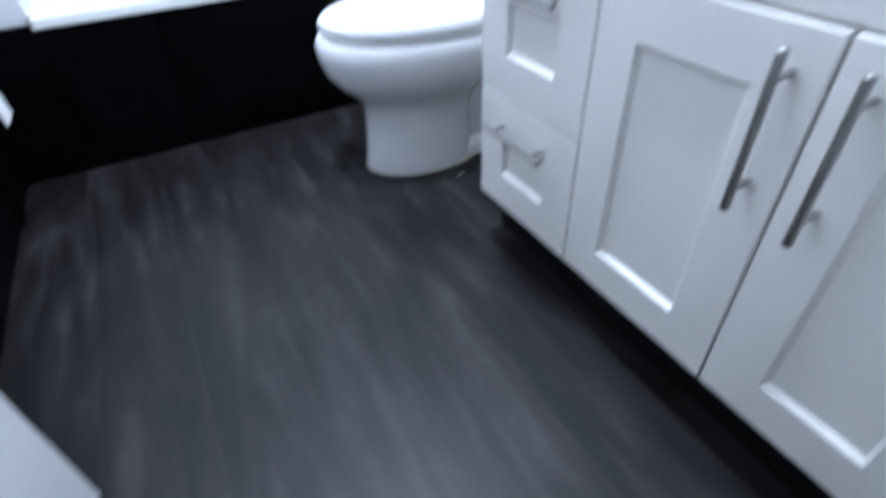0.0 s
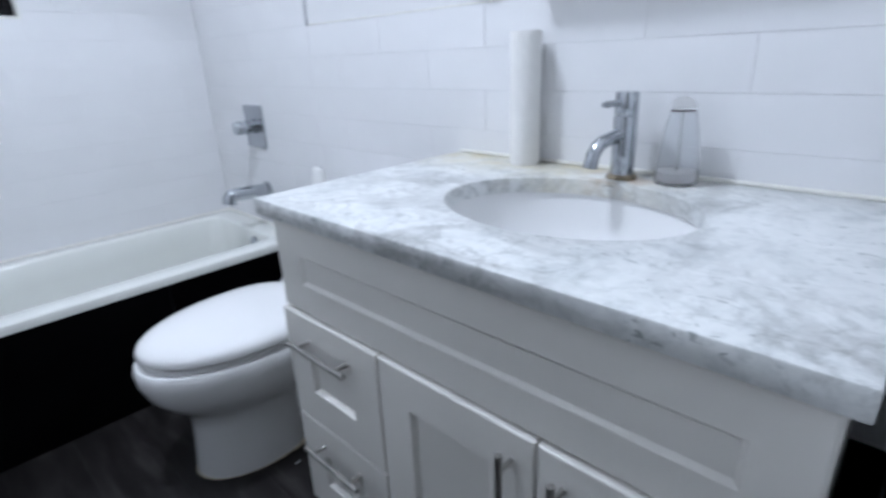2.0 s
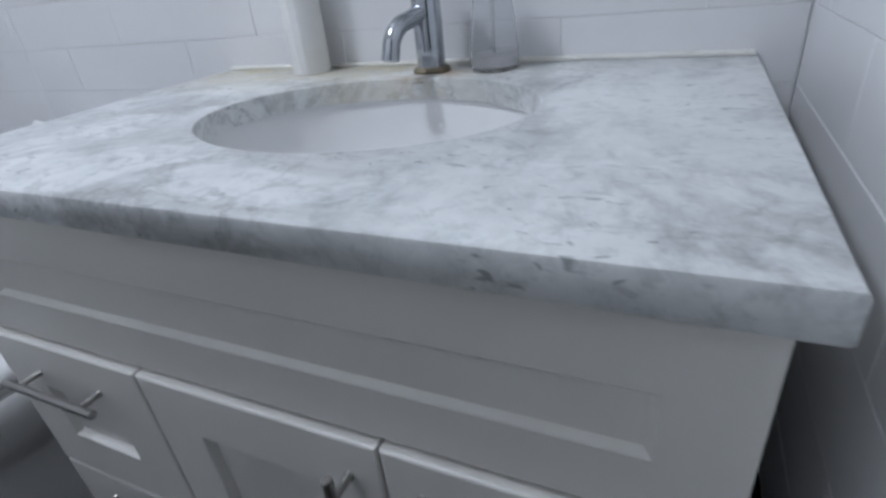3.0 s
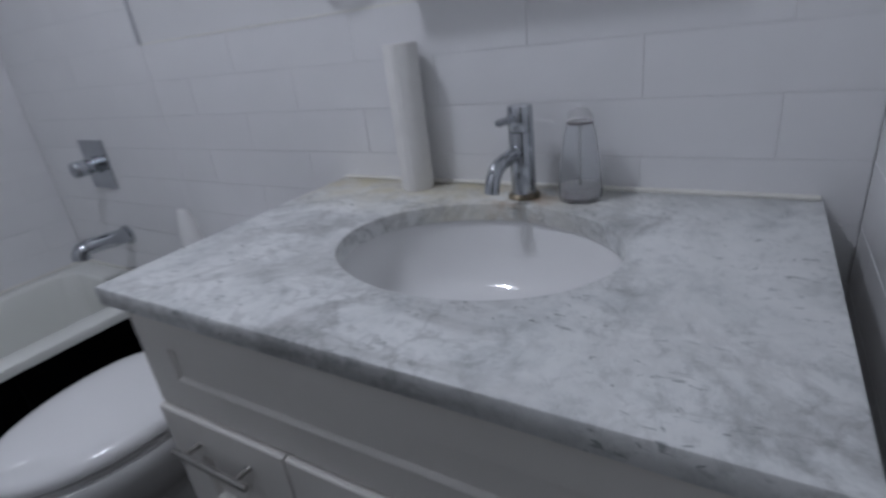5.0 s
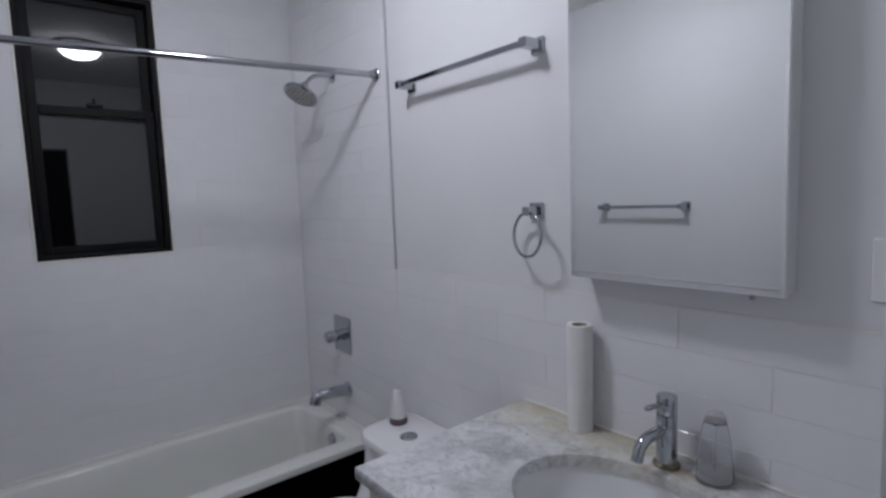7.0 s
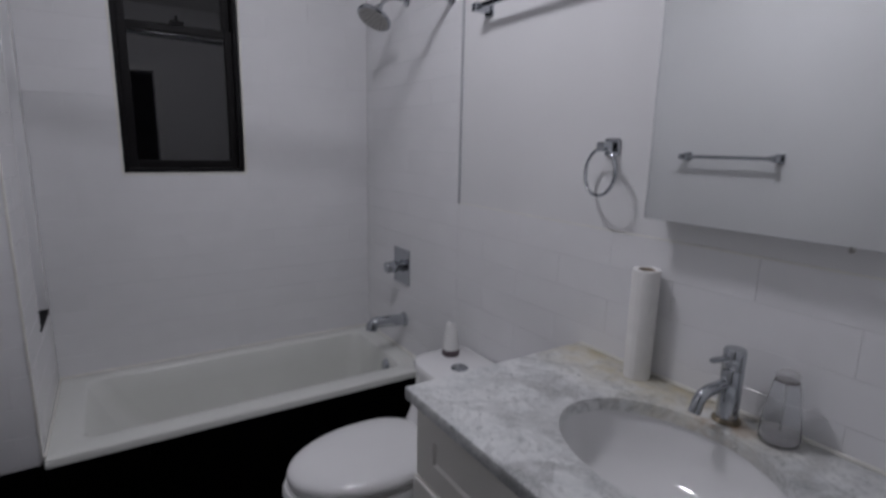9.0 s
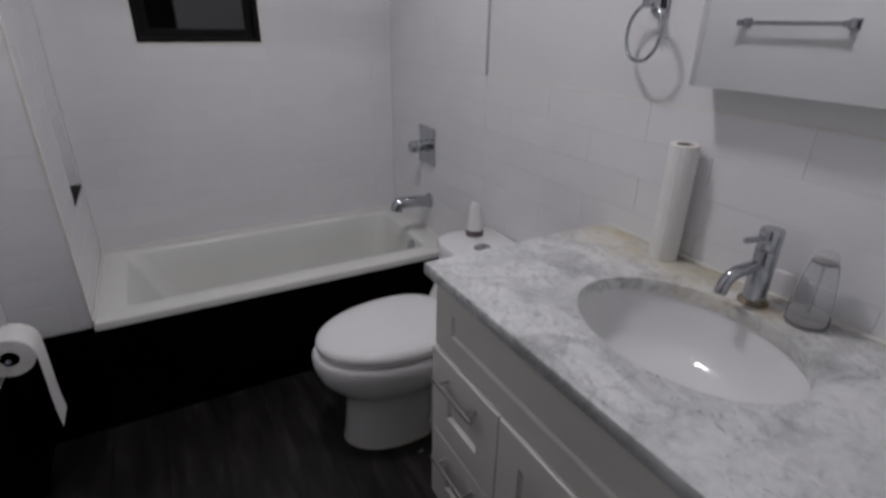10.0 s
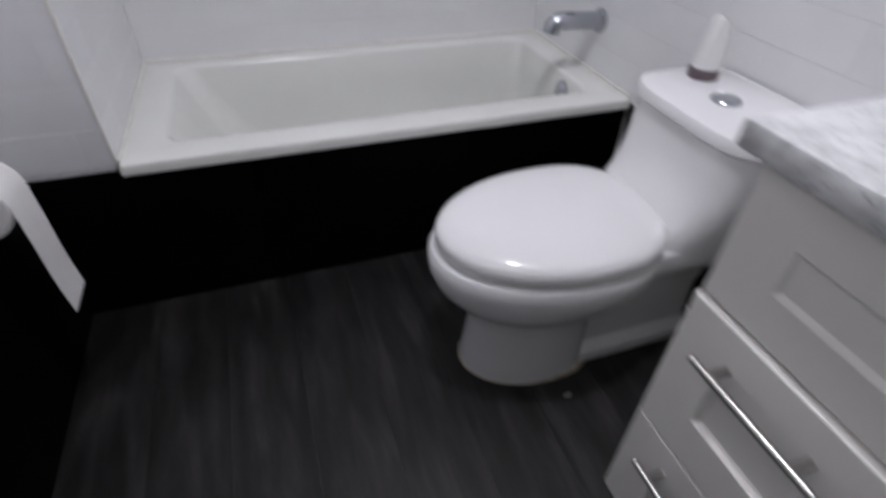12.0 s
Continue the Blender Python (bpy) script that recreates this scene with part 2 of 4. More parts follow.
def tube(points, radius, n=14, bm=None, closed=False):
    """A round bar along points."""
    pts = [Vector(p) for p in points]
    rings, up = [], None
    for i, p in enumerate(pts):
        if closed:
            d = (pts[(i + 1) % len(pts)] - pts[i - 1]).normalized()
        else:
            d = (pts[min(i + 1, len(pts) - 1)] - pts[max(i - 1, 0)]).normalized()
        if up is None:
            up = d.orthogonal().normalized()
        up = (up - d * up.dot(d)).normalized()
        side = d.cross(up)
        rings.append([tuple(p + radius * (math.cos(2 * math.pi * k / n) * up + math.sin(2 * math.pi * k / n) * side)) for k in range(n)])
    if closed:
        rings.append(rings[0])
        own = loft(rings, None, (False, False))
        bmesh.ops.remove_doubles(own, verts=own.verts[:], dist=1e-5)
        return join(bm, own)
    return loft(rings, bm)


def wall(name, axis, face, back, u0, u1, z0, z1, mat, holes=(), parent=None):
    """A wall slab with real openings. axis 'x': its face lies at x = face and u runs along y; axis 'y': the other way."""
    us = sorted({u0, u1, *(h[0] for h in holes), *(h[1] for h in holes)})
    zs = sorted({z0, z1, *(h[2] for h in holes), *(h[3] for h in holes)})
    bm = bmesh.new()
    a, b = min(face, back), max(face, back)
    for ua, ub in zip(us, us[1:]):
        for za, zb in zip(zs, zs[1:]):
            mu, mz = (ua + ub) / 2, (za + zb) / 2
            if any(h[0] < mu < h[1] and h[2] < mz < h[3] for h in holes):
                continue
            if axis == "x":
                box(a, b, ua, ub, za, zb, 0, bm)
            else:
                box(ua, ub, a, b, za, zb, 0, bm)
    bmesh.ops.remove_doubles(bm, verts=bm.verts[:], dist=1e-5)
    twins = {}
    for f in bm.faces:
        twins.setdefault(tuple(round(c, 4) for c in f.calc_center_median()), []).append(f)
    bmesh.ops.delete(bm, geom=[f for same in twins.values() if len(same) > 1 for f in same], context="FACES_ONLY")
    ob = part(name, bm, mat, parent)
    return tagged(ob, kind="structure")


TILE_MESHES = {}


def tile_mesh(w, h, t, mat, bevel):
    key = (round(w, 3), round(h, 3), t, mat.name)
    if key not in TILE_MESHES:
        bm = bmesh.new()
        lo = [bm.verts.new((sx * w / 2, sy * h / 2, -t)) for sx, sy in ((-1, -1), (1, -1), (1, 1), (-1, 1))]
        mid = [bm.verts.new((sx * w / 2, sy * h / 2, -bevel)) for sx, sy in ((-1, -1), (1, -1), (1, 1), (-1, 1))]
        hi = [bm.verts.new((sx * (w / 2 - bevel), sy * (h / 2 - bevel), 0)) for sx, sy in ((-1, -1), (1, -1), (1, 1), (-1, 1))]
        for a, b in ((lo, mid), (mid, hi)):
            for i in range(4):
                bm.faces.new((a[i], a[(i + 1) % 4], b[(i + 1) % 4], b[i]))
        bm.faces.new(hi)
        me = bpy.data.meshes.new("tile")
        bm.to_mesh(me)
        bm.free()
        me.materials.append(mat)
        TILE_MESHES[key] = me
    return TILE_MESHES[key]


def tiles(name, parent, axis, sign, face, u0, u1, z0, z1, tw, th, mat, start=0.0, holes=(), stagger=True, gap=0.0009, depth=0.008, bevel=0.0007, z_from=None):
    """Courses of tiles whose faces lie in the plane; sign is the way they look."""
    rng = random.Random(name + str(face) + str(u0))
    normal = Vector((sign, 0, 0)) if axis == "x" else Vector((0, sign, 0))
    up = Vector((0, 0, 1))
    side = up.cross(normal)
    zb = z0 if z_from is None else z_from
    row = 0
    while zb < z1 - 1e-4:
        za, zc = max(zb, z0), min(zb + th, z1)
        u = start - (tw / 2 if stagger and row % 2 else 0)
        u -= math.ceil((u - u0) / tw) * tw
        while u < u1 - 1e-4:
            pieces = [(max(u, u0), min(u + tw, u1), za, zc)]
            for h in holes:
                cut = []
                for a, b, c, d in pieces:
                    if b <= h[0] or a >= h[1] or d <= h[2] or c >= h[3]:
                        cut.append((a, b, c, d))
                        continue
                    if a < h[0]:
                        cut.append((a, h[0], c, d))
                    if b > h[1]:
                        cut.append((h[1], b, c, d))
                    if c < h[2]:
                        cut.append((max(a, h[0]), min(b, h[1]), c, h[2]))
                    if d > h[3]:
                        cut.append((max(a, h[0]), min(b, h[1]), h[3], d))
                pieces = cut
            for a, b, c, d in pieces:
                if b - a < 0.008 or d - c < 0.008:
                    continue
                ob = new(name, tile_mesh(b - a - gap, d - c - gap, depth, mat, bevel))
                out = face + rng.uniform(-0.0004, 0.0004)
                mid = Vector((out, (a + b) / 2, (c + d) / 2)) if axis == "x" else Vector(((a + b) / 2, out, (c + d) / 2))
                ob.parent = parent
                ob.matrix_basis = Matrix.Translation(mid) @ Matrix((side, up, normal)).transposed().to_4x4()
            u += tw
        zb += th
        row += 1


# ---- the room ----
LEFT, NEAR, BACK, CEIL = -1.658, -0.085, 2.50, 2.62
TUBX, TUBY, RIM = -1.444, 1.824, 0.451
WAIN, WAIN_WEST, BASE = 1.242, 1.042, 0.435
WIN = (-1.130, -0.635, 1.326, 2.45)
NICHE = (2.16, 2.43, 0.775, 2.12)
DOOR = (-1.500, -0.800, 0.0, 2.05)
SURR = 1.608
ROD_LEFT = 1.93

floor = new("floor")
tagged(floor, kind="structure", label="dark grey wood-look vinyl plank floor", category="floor")
sub = box(LEFT - 0.1, 0.1, -1.6, BACK + 0.1, -0.1, -0.006)
part("subfloor", sub, M_VINYL, floor)
ceil_bm = box(LEFT - 0.2, 0.2, -1.7, BACK + 0.2, CEIL, CEIL + 0.1)
tagged(part("ceiling", ceil_bm, M_CEIL), kind="structure")

w_right = wall("wall_east", "x", 0.0018, 0.12, NEAR - 0.12, BACK + 0.12, -0.1, CEIL, M_GROUT)
w_back = wall("wall_north", "y", BACK + 0.0018, BACK + 0.16, TUBX - 0.3, 0.008, -0.1, CEIL, M_GROUT, [WIN])
w_left = wall("wall_west", "x", LEFT - 0.0018, LEFT - 0.12, NEAR - 0.12, TUBY + 0.03, -0.1, CEIL, M_GROUT)
w_near = wall("wall_south", "y", NEAR - 0.0018, NEAR - 0.12, LEFT - 0.008, 0.008, -0.1, CEIL, M_GROUT, [(DOOR[0], DOOR[1], -0.1, DOOR[3])])
# the narrower tub alcove: end wall with a tall niche, and its return
w_end = wall("wall_alcove_end", "x", TUBX - 0.0018, TUBX - 0.10, TUBY + 0.04, BACK + 0.008, -0.1, CEIL, M_GROUT, [NICHE])
w_ret = wall("wall_alcove_return", "y", TUBY + 0.0018, TUBY + 0.04, LEFT - 0.008, TUBX - 0.008, -0.1, CEIL, M_GROUT)
niche_back = wall("wall_niche_back", "x", TUBX - 0.10, TUBX - 0.13, NICHE[0] - 0.05, NICHE[1] + 0.05, NICHE[2] - 0.05, NICHE[3] + 0.05, M_TILE)
for nm, bm in (("trim_niche_sill", box(TUBX - 0.10, TUBX + 0.004, NICHE[0], NICHE[1], NICHE[2], NICHE[2] + 0.012, 0.002)),):
    tagged(part(nm, bm, M_DARK), kind="structure", label="black stone sill of the shower niche", category="niche sill")
for nm, bm in (
    ("trim_niche_jamb", box(TUBX - 0.10, TUBX, NICHE[0] + 0.001, NICHE[0] + 0.009, NICHE[2] + 0.012, NICHE[3])),
    ("trim_niche_jamb", box(TUBX - 0.10, TUBX, NICHE[1] - 0.009, NICHE[1] - 0.001, NICHE[2] + 0.012, NICHE[3])),
    ("trim_niche_head", box(TUBX - 0.10, TUBX, NICHE[0] + 0.009, NICHE[1] - 0.009, NICHE[3] - 0.009, NICHE[3] - 0.001)),
):
    tagged(part(nm, bm, M_TILE), kind="structure")

# painted plaster above the tiled dado
tagged(part("wall_paint_east", box(0.0015, 0.012, NEAR + 0.004, SURR, WAIN, CEIL), M_PAINT), kind="structure")
tagged(part("wall_paint_west", box(LEFT - 0.012, LEFT - 0.0015, NEAR + 0.004, TUBY, WAIN_WEST, CEIL), M_PAINT), kind="structure")
pn = box(DOOR[1], -0.001, NEAR - 0.012, NEAR - 0.0015, WAIN, CEIL)
box(DOOR[0], DOOR[1], NEAR - 0.012, NEAR - 0.0015, DOOR[3], CEIL, 0, pn)
box(LEFT + 0.001, DOOR[0], NEAR - 0.012, NEAR - 0.0015, 0.0, CEIL, 0, pn)
tagged(part("wall_paint_south", pn, M_PAINT), kind="structure")

# slim tile edge trims
def edge_trim(*b, mat=M_CAULK):
    return tagged(part("trim_tile_edge", box(*b, 0.001), mat), kind="structure")


edge_trim(-0.007, 0.006, SURR - 0.007, SURR + 0.001, WAIN, CEIL, mat=M_TRIM)
edge_trim(-0.001, 0.006, NEAR + 0.003, SURR - 0.006, WAIN - 0.0005, WAIN + 0.0035)
edge_trim(LEFT - 0.006, LEFT + 0.004, NEAR + 0.003, TUBY - 0.002, WAIN_WEST, WAIN_WEST + 0.006)
edge_trim(TUBX - 0.004, TUBX + 0.003, TUBY - 0.003, TUBY + 0.004, RIM + 0.004, CEIL)

# hall behind the doorway; the gloom of an unlit hall is put into its colour
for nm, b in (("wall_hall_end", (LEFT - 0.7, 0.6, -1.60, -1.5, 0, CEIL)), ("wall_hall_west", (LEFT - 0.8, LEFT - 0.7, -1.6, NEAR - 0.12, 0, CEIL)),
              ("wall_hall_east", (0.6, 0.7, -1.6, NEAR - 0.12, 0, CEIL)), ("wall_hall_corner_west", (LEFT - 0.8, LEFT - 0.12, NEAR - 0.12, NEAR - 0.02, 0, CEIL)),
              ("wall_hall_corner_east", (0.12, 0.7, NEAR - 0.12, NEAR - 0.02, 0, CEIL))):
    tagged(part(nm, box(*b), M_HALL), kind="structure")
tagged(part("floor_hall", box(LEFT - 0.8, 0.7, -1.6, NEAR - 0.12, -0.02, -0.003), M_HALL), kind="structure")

# door casing and open door leaf
casing = box(DOOR[1] - 0.001, DOOR[1] + 0.055, NEAR - 0.001, NEAR + 0.014, 0, DOOR[3] + 0.055, 0.004)
box(DOOR[0], DOOR[1] - 0.001, NEAR - 0.001, NEAR + 0.014, DOOR[3], DOOR[3] + 0.055, 0.004, casing)
tagged(part("trim_door_casing", casing, M_DOOR), kind="structure")
leaf = thing("door_1", "white painted door leaf standing open", "door", at=(-1.525, NEAR + 0.02, 0))
leaf["kind"] = "structure"
leaf.rotation_euler = (0, 0, radians(-1))
bm = box(0, 0.036, 0.0, 0.70, 0.01, 2.03, 0.003)
part("leaf", bm, M_DOOR, leaf)
for z0, z1 in ((0.16, 0.86), (1.02, 1.88)):
    part("panel", box(0.034, 0.041, 0.11, 0.59, z0, z1, 0.004), M_DOOR, leaf)
bm = lathe([(0.024, 0), (0.024, 0.006), (0.010, 0.010), (0.010, 0.035), (0.025, 0.045), (0.027, 0.058), (0.018, 0.068), (0.004, 0.071)], (0.036, 0.64, 0.95), (1, 0, 0), 20)
part("knob", bm, M_NICKEL, leaf, "brushed metal door knob", True)


# ---- window ----
def window():
    w = thing("window_1", "black-framed sash window, dark at night", "window", at=((WIN[0] + WIN[1]) / 2, BACK, WIN[2]))
    w["kind"] = "structure"
    x0, x1, z0, z1 = WIN
    ox, oz = (x0 + x1) / 2, z0

    def add(name, b, mat, parent=w, label="", bevel=0.003):
        x_a, x_b, y_a, y_b, z_a, z_b = b
        return part(name, box(x_a - ox, x_b - ox, y_a, y_b, z_a - oz, z_b - oz, bevel), mat, parent, label)

    fr = 0.022
    add("window_frame", (x0 + 0.001, x0 + fr, 0.012, 0.12, z0, z1), M_BLACKMETAL)
    add("window_frame", (x1 - fr, x1 - 0.001, 0.012, 0.12, z0, z1), M_BLACKMETAL)
    add("window_frame", (x0 + fr, x1 - fr, 0.012, 0.12, z1 - 0.026, z1 - 0.001), M_BLACKMETAL)
    add("window_sill", (x0 + fr, x1 - fr, 0.010, 0.12, z0 + 0.001, z0 + 0.020), M_BLACKMETAL)
    zm = 1.94
    for name, za, zb, y in (("upper_sash", zm - 0.02, z1 - 0.026, 0.075), ("lower_sash", z0 + 0.020, zm + 0.022, 0.035)):
        xa, xb = x0 + fr, x1 - fr
        bm = box(xa - ox, xa + 0.034 - ox, y, y + 0.03, za - oz, zb - oz, 0.003)
        box(xb - 0.034 - ox, xb - ox, y, y + 0.03, za - oz, zb - oz, 0.003, bm)
        box(xa + 0.034 - ox, xb - 0.034 - ox, y, y + 0.03, zb - 0.036 - oz, zb - oz, 0.003, bm)
        box(xa + 0.034 - ox, xb - 0.034 - ox, y, y + 0.03, za - oz, za + 0.034 - oz, 0.003, bm)
        sash = part(name, bm, M_BLACKMETAL, w)
        add("pane", (xa + 0.030, xb - 0.030, y + 0.012, y + 0.018, za + 0.030, zb - 0.032), M_GLASS, sash, "dark glass pane reflecting the room", 0)
    part("latch", box(-0.03, 0.03, 0.018, 0.035, zm + 0.022 - oz, zm + 0.036 - oz, 0.003), M_BLACKMETAL, w)
    part("keeper", lathe([(0.006, 0), (0.006, 0.02), (0.003, 0.026)], (0.0, 0.028, zm + 0.034 - oz), n=12), M_BLACKMETAL, w)
    return w


window()
for nm, b in (("trim_window_reveal", (WIN[0] - 0.010, WIN[0], BACK - 0.003, BACK + 0.012, WIN[2], WIN[3])),
              ("trim_window_reveal", (WIN[1], WIN[1] + 0.010, BACK - 0.003, BACK + 0.012, WIN[2], WIN[3])),
              ("trim_window_reveal", (WIN[0] - 0.010, WIN[1] + 0.010, BACK - 0.003, BACK + 0.012, WIN[2] - 0.010, WIN[2]))):
    tagged(part(nm, box(*b, 0.002), M_CAULK), kind="structure")
tagged(part("backdrop_night", box(-3.5, 2, BACK + 1.5, BACK + 1.52, -1, 4.5), M_RUBBER), kind="structure")


# ---- bath ----
def bathtub():
    t = thing("bathtub", "white enamelled alcove bathtub with black tiled front", "bathtub", at=((TUBX) / 2, (TUBY + BACK) / 2, 0))
    ox, oy = TUBX / 2, (TUBY + BACK) / 2
    hx, hy = -TUBX / 2 - 0.002, (BACK - TUBY) / 2
    ix0, ix1, iy0, iy1 = TUBX + 0.105, -0.100, TUBY + 0.085, BACK - 0.075

    def inner(z, inset, r, left=0.0):
        a, b = ix0 + inset + left, ix1 - inset
        c, d = iy0 + inset, iy1 - inset
        return rounded((a + b) / 2 - ox, (c + d) / 2 - oy, (b - a) / 2, (d - c) / 2, r, z)

    f = 0.012
    rings = [rounded(0, 0, hx, hy + f / 2, 0.006, RIM - 0.030), rounded(0, 0, hx, hy + f / 2, 0.006, RIM - 0.010), rounded(0, 0, hx - 0.003, hy + f / 2 - 0.003, 0.008, RIM - 0.003), rounded(0, 0, hx - 0.010, hy - 0.010, 0.010, RIM),
             inner(RIM, -0.012, 0.05), inner(RIM - 0.003, -0.004, 0.055), inner(RIM - 0.012, 0.002, 0.06), inner(RIM - 0.10, 0.014, 0.07, 0.03), inner(RIM - 0.22, 0.028, 0.09, 0.08), inner(RIM - 0.31, 0.05, 0.10, 0.13), inner(RIM - 0.345, 0.09, 0.10, 0.16)]
    rings = [[(x, y - (f / 2 if k < 3 else 0), z) for x, y, z in ring] for k, ring in enumerate(rings)]
    part("basin", loft(rings, None, (False, True)), M_ENAMEL, t, "", True)
    ov = lathe([(0.034, 0), (0.034, 0.004), (0.026, 0.012), (0.012, 0.016)], (-0.113 - ox, 2.045 - oy, RIM - 0.055), (-1, 0, 0.12), 24)
    part("overflow_plate", ov, M_CHROME, t, "round chrome overflow plate", True)
    return t


bathtub()
for b in ((TUBX + 0.002, -0.002, BACK - 0.009, BACK - 0.0005), (TUBX + 0.0005, TUBX + 0.009, TUBY + 0.004, BACK - 0.009), (-0.009, -0.0005, TUBY + 0.004, BACK - 0.009)):
    tagged(part("trim_tub_caulk", box(*b, RIM - 0.004, RIM + 0.008, 0.003), M_CAULK), kind="structure")


def tub_spout():
    s = thing("tub_spout", "chrome tub spout on the white tiled wall", "tub spout", at=(0, 2.065, 0.612))
    part("flange", lathe([(0.037, 0), (0.037, 0.008), (0.029, 0.014)], (0, 0, 0), (-1, 0, 0), 24), M_CHROME, s, "", True)
    pts = [(-0.010, 0, 0), (-0.06, 0, 0.003), (-0.11, 0, 0.006), (-0.150, 0, 0.008), (-0.166, 0, 0.006), (-0.176, 0, -0.004), (-0.180, 0, -0.026)]
    part("spout", tube(pts, 0.0285, 20), M_CHROME, s, "", True)


def shower_valve():
    v = thing("shower_valve", "square chrome shower valve plate with a round handle", "shower valve", at=(0, 2.088, 0.882))
    part("plate", box(-0.008, 0, -0.078, 0.078, -0.088, 0.088, 0.002), M_CHROME, v)
    part("hub", lathe([(0.030, 0), (0.030, 0.012), (0.024, 0.014), (0.024, 0.030)], (-0.008, 0, 0), (-1, 0, 0), 24), M_CHROME, v, "", True)
    part("handle", lathe([(0.027, 0.031), (0.028, 0.034), (0.028, 0.078), (0.025, 0.083), (0.004, 0.084)], (-0.008, 0, 0), (-1, 0, 0), 24), M_CHROME, v, "", True)


def shower_head():
    h = thing("shower_fixture", "round chrome shower head on a wall arm", "shower", at=(0, 2.055, 2.10))
    part("flange", lathe([(0.028, 0), (0.026, 0.006), (0.012, 0.010)], (0, 0, 0), (-1, 0, 0), 24), M_CHROME, h, "", True)
    part("arm", tube([(-0.005, 0, 0), (-0.06, 0, 0.0), (-0.09, 0, -0.006), (-0.115, 0, -0.022), (-0.138, 0, -0.048)], 0.009, 14), M_CHROME, h, "", True)
    ax = Vector((-0.50, -0.12, -0.86)).normalized()
    part("ball_joint", lathe([(0.010, -0.012), (0.016, -0.004), (0.016, 0.008), (0.012, 0.016)], (-0.140, 0, -0.052), ax, 18), M_CHROME, h, "", True)
    head = part("head", lathe([(0.016, 0), (0.024, 0.012), (0.060, 0.026), (0.076, 0.034), (0.078, 0.044), (0.073, 0.048)], (-0.146, -0.002, -0.064), ax, 32), M_CHROME, h, "", True)
    face = lathe([(0.068, 0), (0.067, 0.002)], Vector((-0.146, -0.002, -0.064)) + ax * 0.0482, ax, 32)
    part("spray_face", face, M_NICKEL, head, "grey spray face with nozzles")
    q = Vector((0, 0, 1)).rotation_difference(ax).to_matrix()
    nz = bmesh.new()
    for ring, cnt in ((0.018, 6), (0.036, 12), (0.054, 18)):
        for i in range(cnt):
            a = 2 * math.pi * i / cnt
            p = Vector((-0.146, -0.002, -0.064)) + ax * 0.050 + q @ Vector((ring * math.cos(a), ring * math.sin(a), 0))
            lathe([(0.0028, 0), (0.002, 0.003)], p, ax, 8, nz)
    tagged(part("nozzles", nz, M_RUBBER, head), kind="stuff")


def shower_rod():
    a, b = Vector((TUBX, ROD_LEFT, 2.033)), Vector((0.0, 1.684, 2.033))
    mid, way = (a + b) / 2, (b - a).normalized()
    r = thing("shower_curtain_rod", "chrome shower curtain rod across the alcove", "curtain rod", at=tuple(mid))
    half = (b - a).length / 2 - 0.008
    part("rod", tube([way * -half, Vector(), way * half], 0.0125, 18), M_CHROME, r, "", True)
    for end, s in ((a, 1), (b, -1)):
        part("flange", lathe([(0.026, 0), (0.026, 0.006), (0.017, 0.016), (0.015, 0.03)], end - mid + Vector((s * 0.001, 0, 0)), (s, 0, 0), 24), M_CHROME, r, "", True)


def towel_bar(y0, y1, x, z, sign, group):
    """A bar on two square posts; sign is the way from the wall."""
    b = thing("towel_bar", "chrome towel bar with square posts on the painted wall", "towel bar", group, at=(x, (y0 + y1) / 2, z))
    h = (y1 - y0) / 2
    part("bar", box(sign * 0.058 - 0.007, sign * 0.058 + 0.007, -h, h, -0.009, 0.009, 0.003), M_CHROME, b)
    for s in (-1, 1):
        part("post", box(min(0, sign * 0.072), max(0, sign * 0.072), s * (h - 0.004) - 0.014, s * (h - 0.004) + 0.014, -0.014, 0.014, 0.003), M_CHROME, b)
        part("mounting_plate", box(min(0, sign * 0.008), max(0, sign * 0.008), s * (h - 0.004) - 0.023, s * (h - 0.004) + 0.023, -0.023, 0.023, 0.003), M_CHROME, b)


def towel_ring():
    r = thing("towel_ring", "chrome towel ring hanging from a square mount", "towel ring", at=(0.0015, 0.858, 1.474))
    part("mounting_plate", box(-0.010, 0, -0.024, 0.024, -0.024, 0.024, 0.003), M_CHROME, r)
    part("post", box(-0.056, -0.010, -0.013, 0.013, -0.013, 0.013, 0.003), M_CHROME, r)
    R = 0.064
    pts = [(-0.044 - 0.010 * (1 - math.cos(a)) * 0.5 + 0.2 * R * math.sin(a), 0.98 * R * math.sin(a), -R - 0.004 + R * math.cos(a)) for a in (2 * math.pi * i / 48 for i in range(48))]
    part("ring", tube(pts, 0.0048, 10, closed=True), M_CHROME, r, "", True)


tub_spout()
shower_valve()
shower_head()
shower_rod()
towel_bar(0.840, 1.450, 0.0015, 1.942, -1, "towel bars")
towel_bar(1.12, 1.60, LEFT - 0.0015, 1.44, 1, "towel bars")
towel_ring()


# ---- toilet ----
TY = 1.355


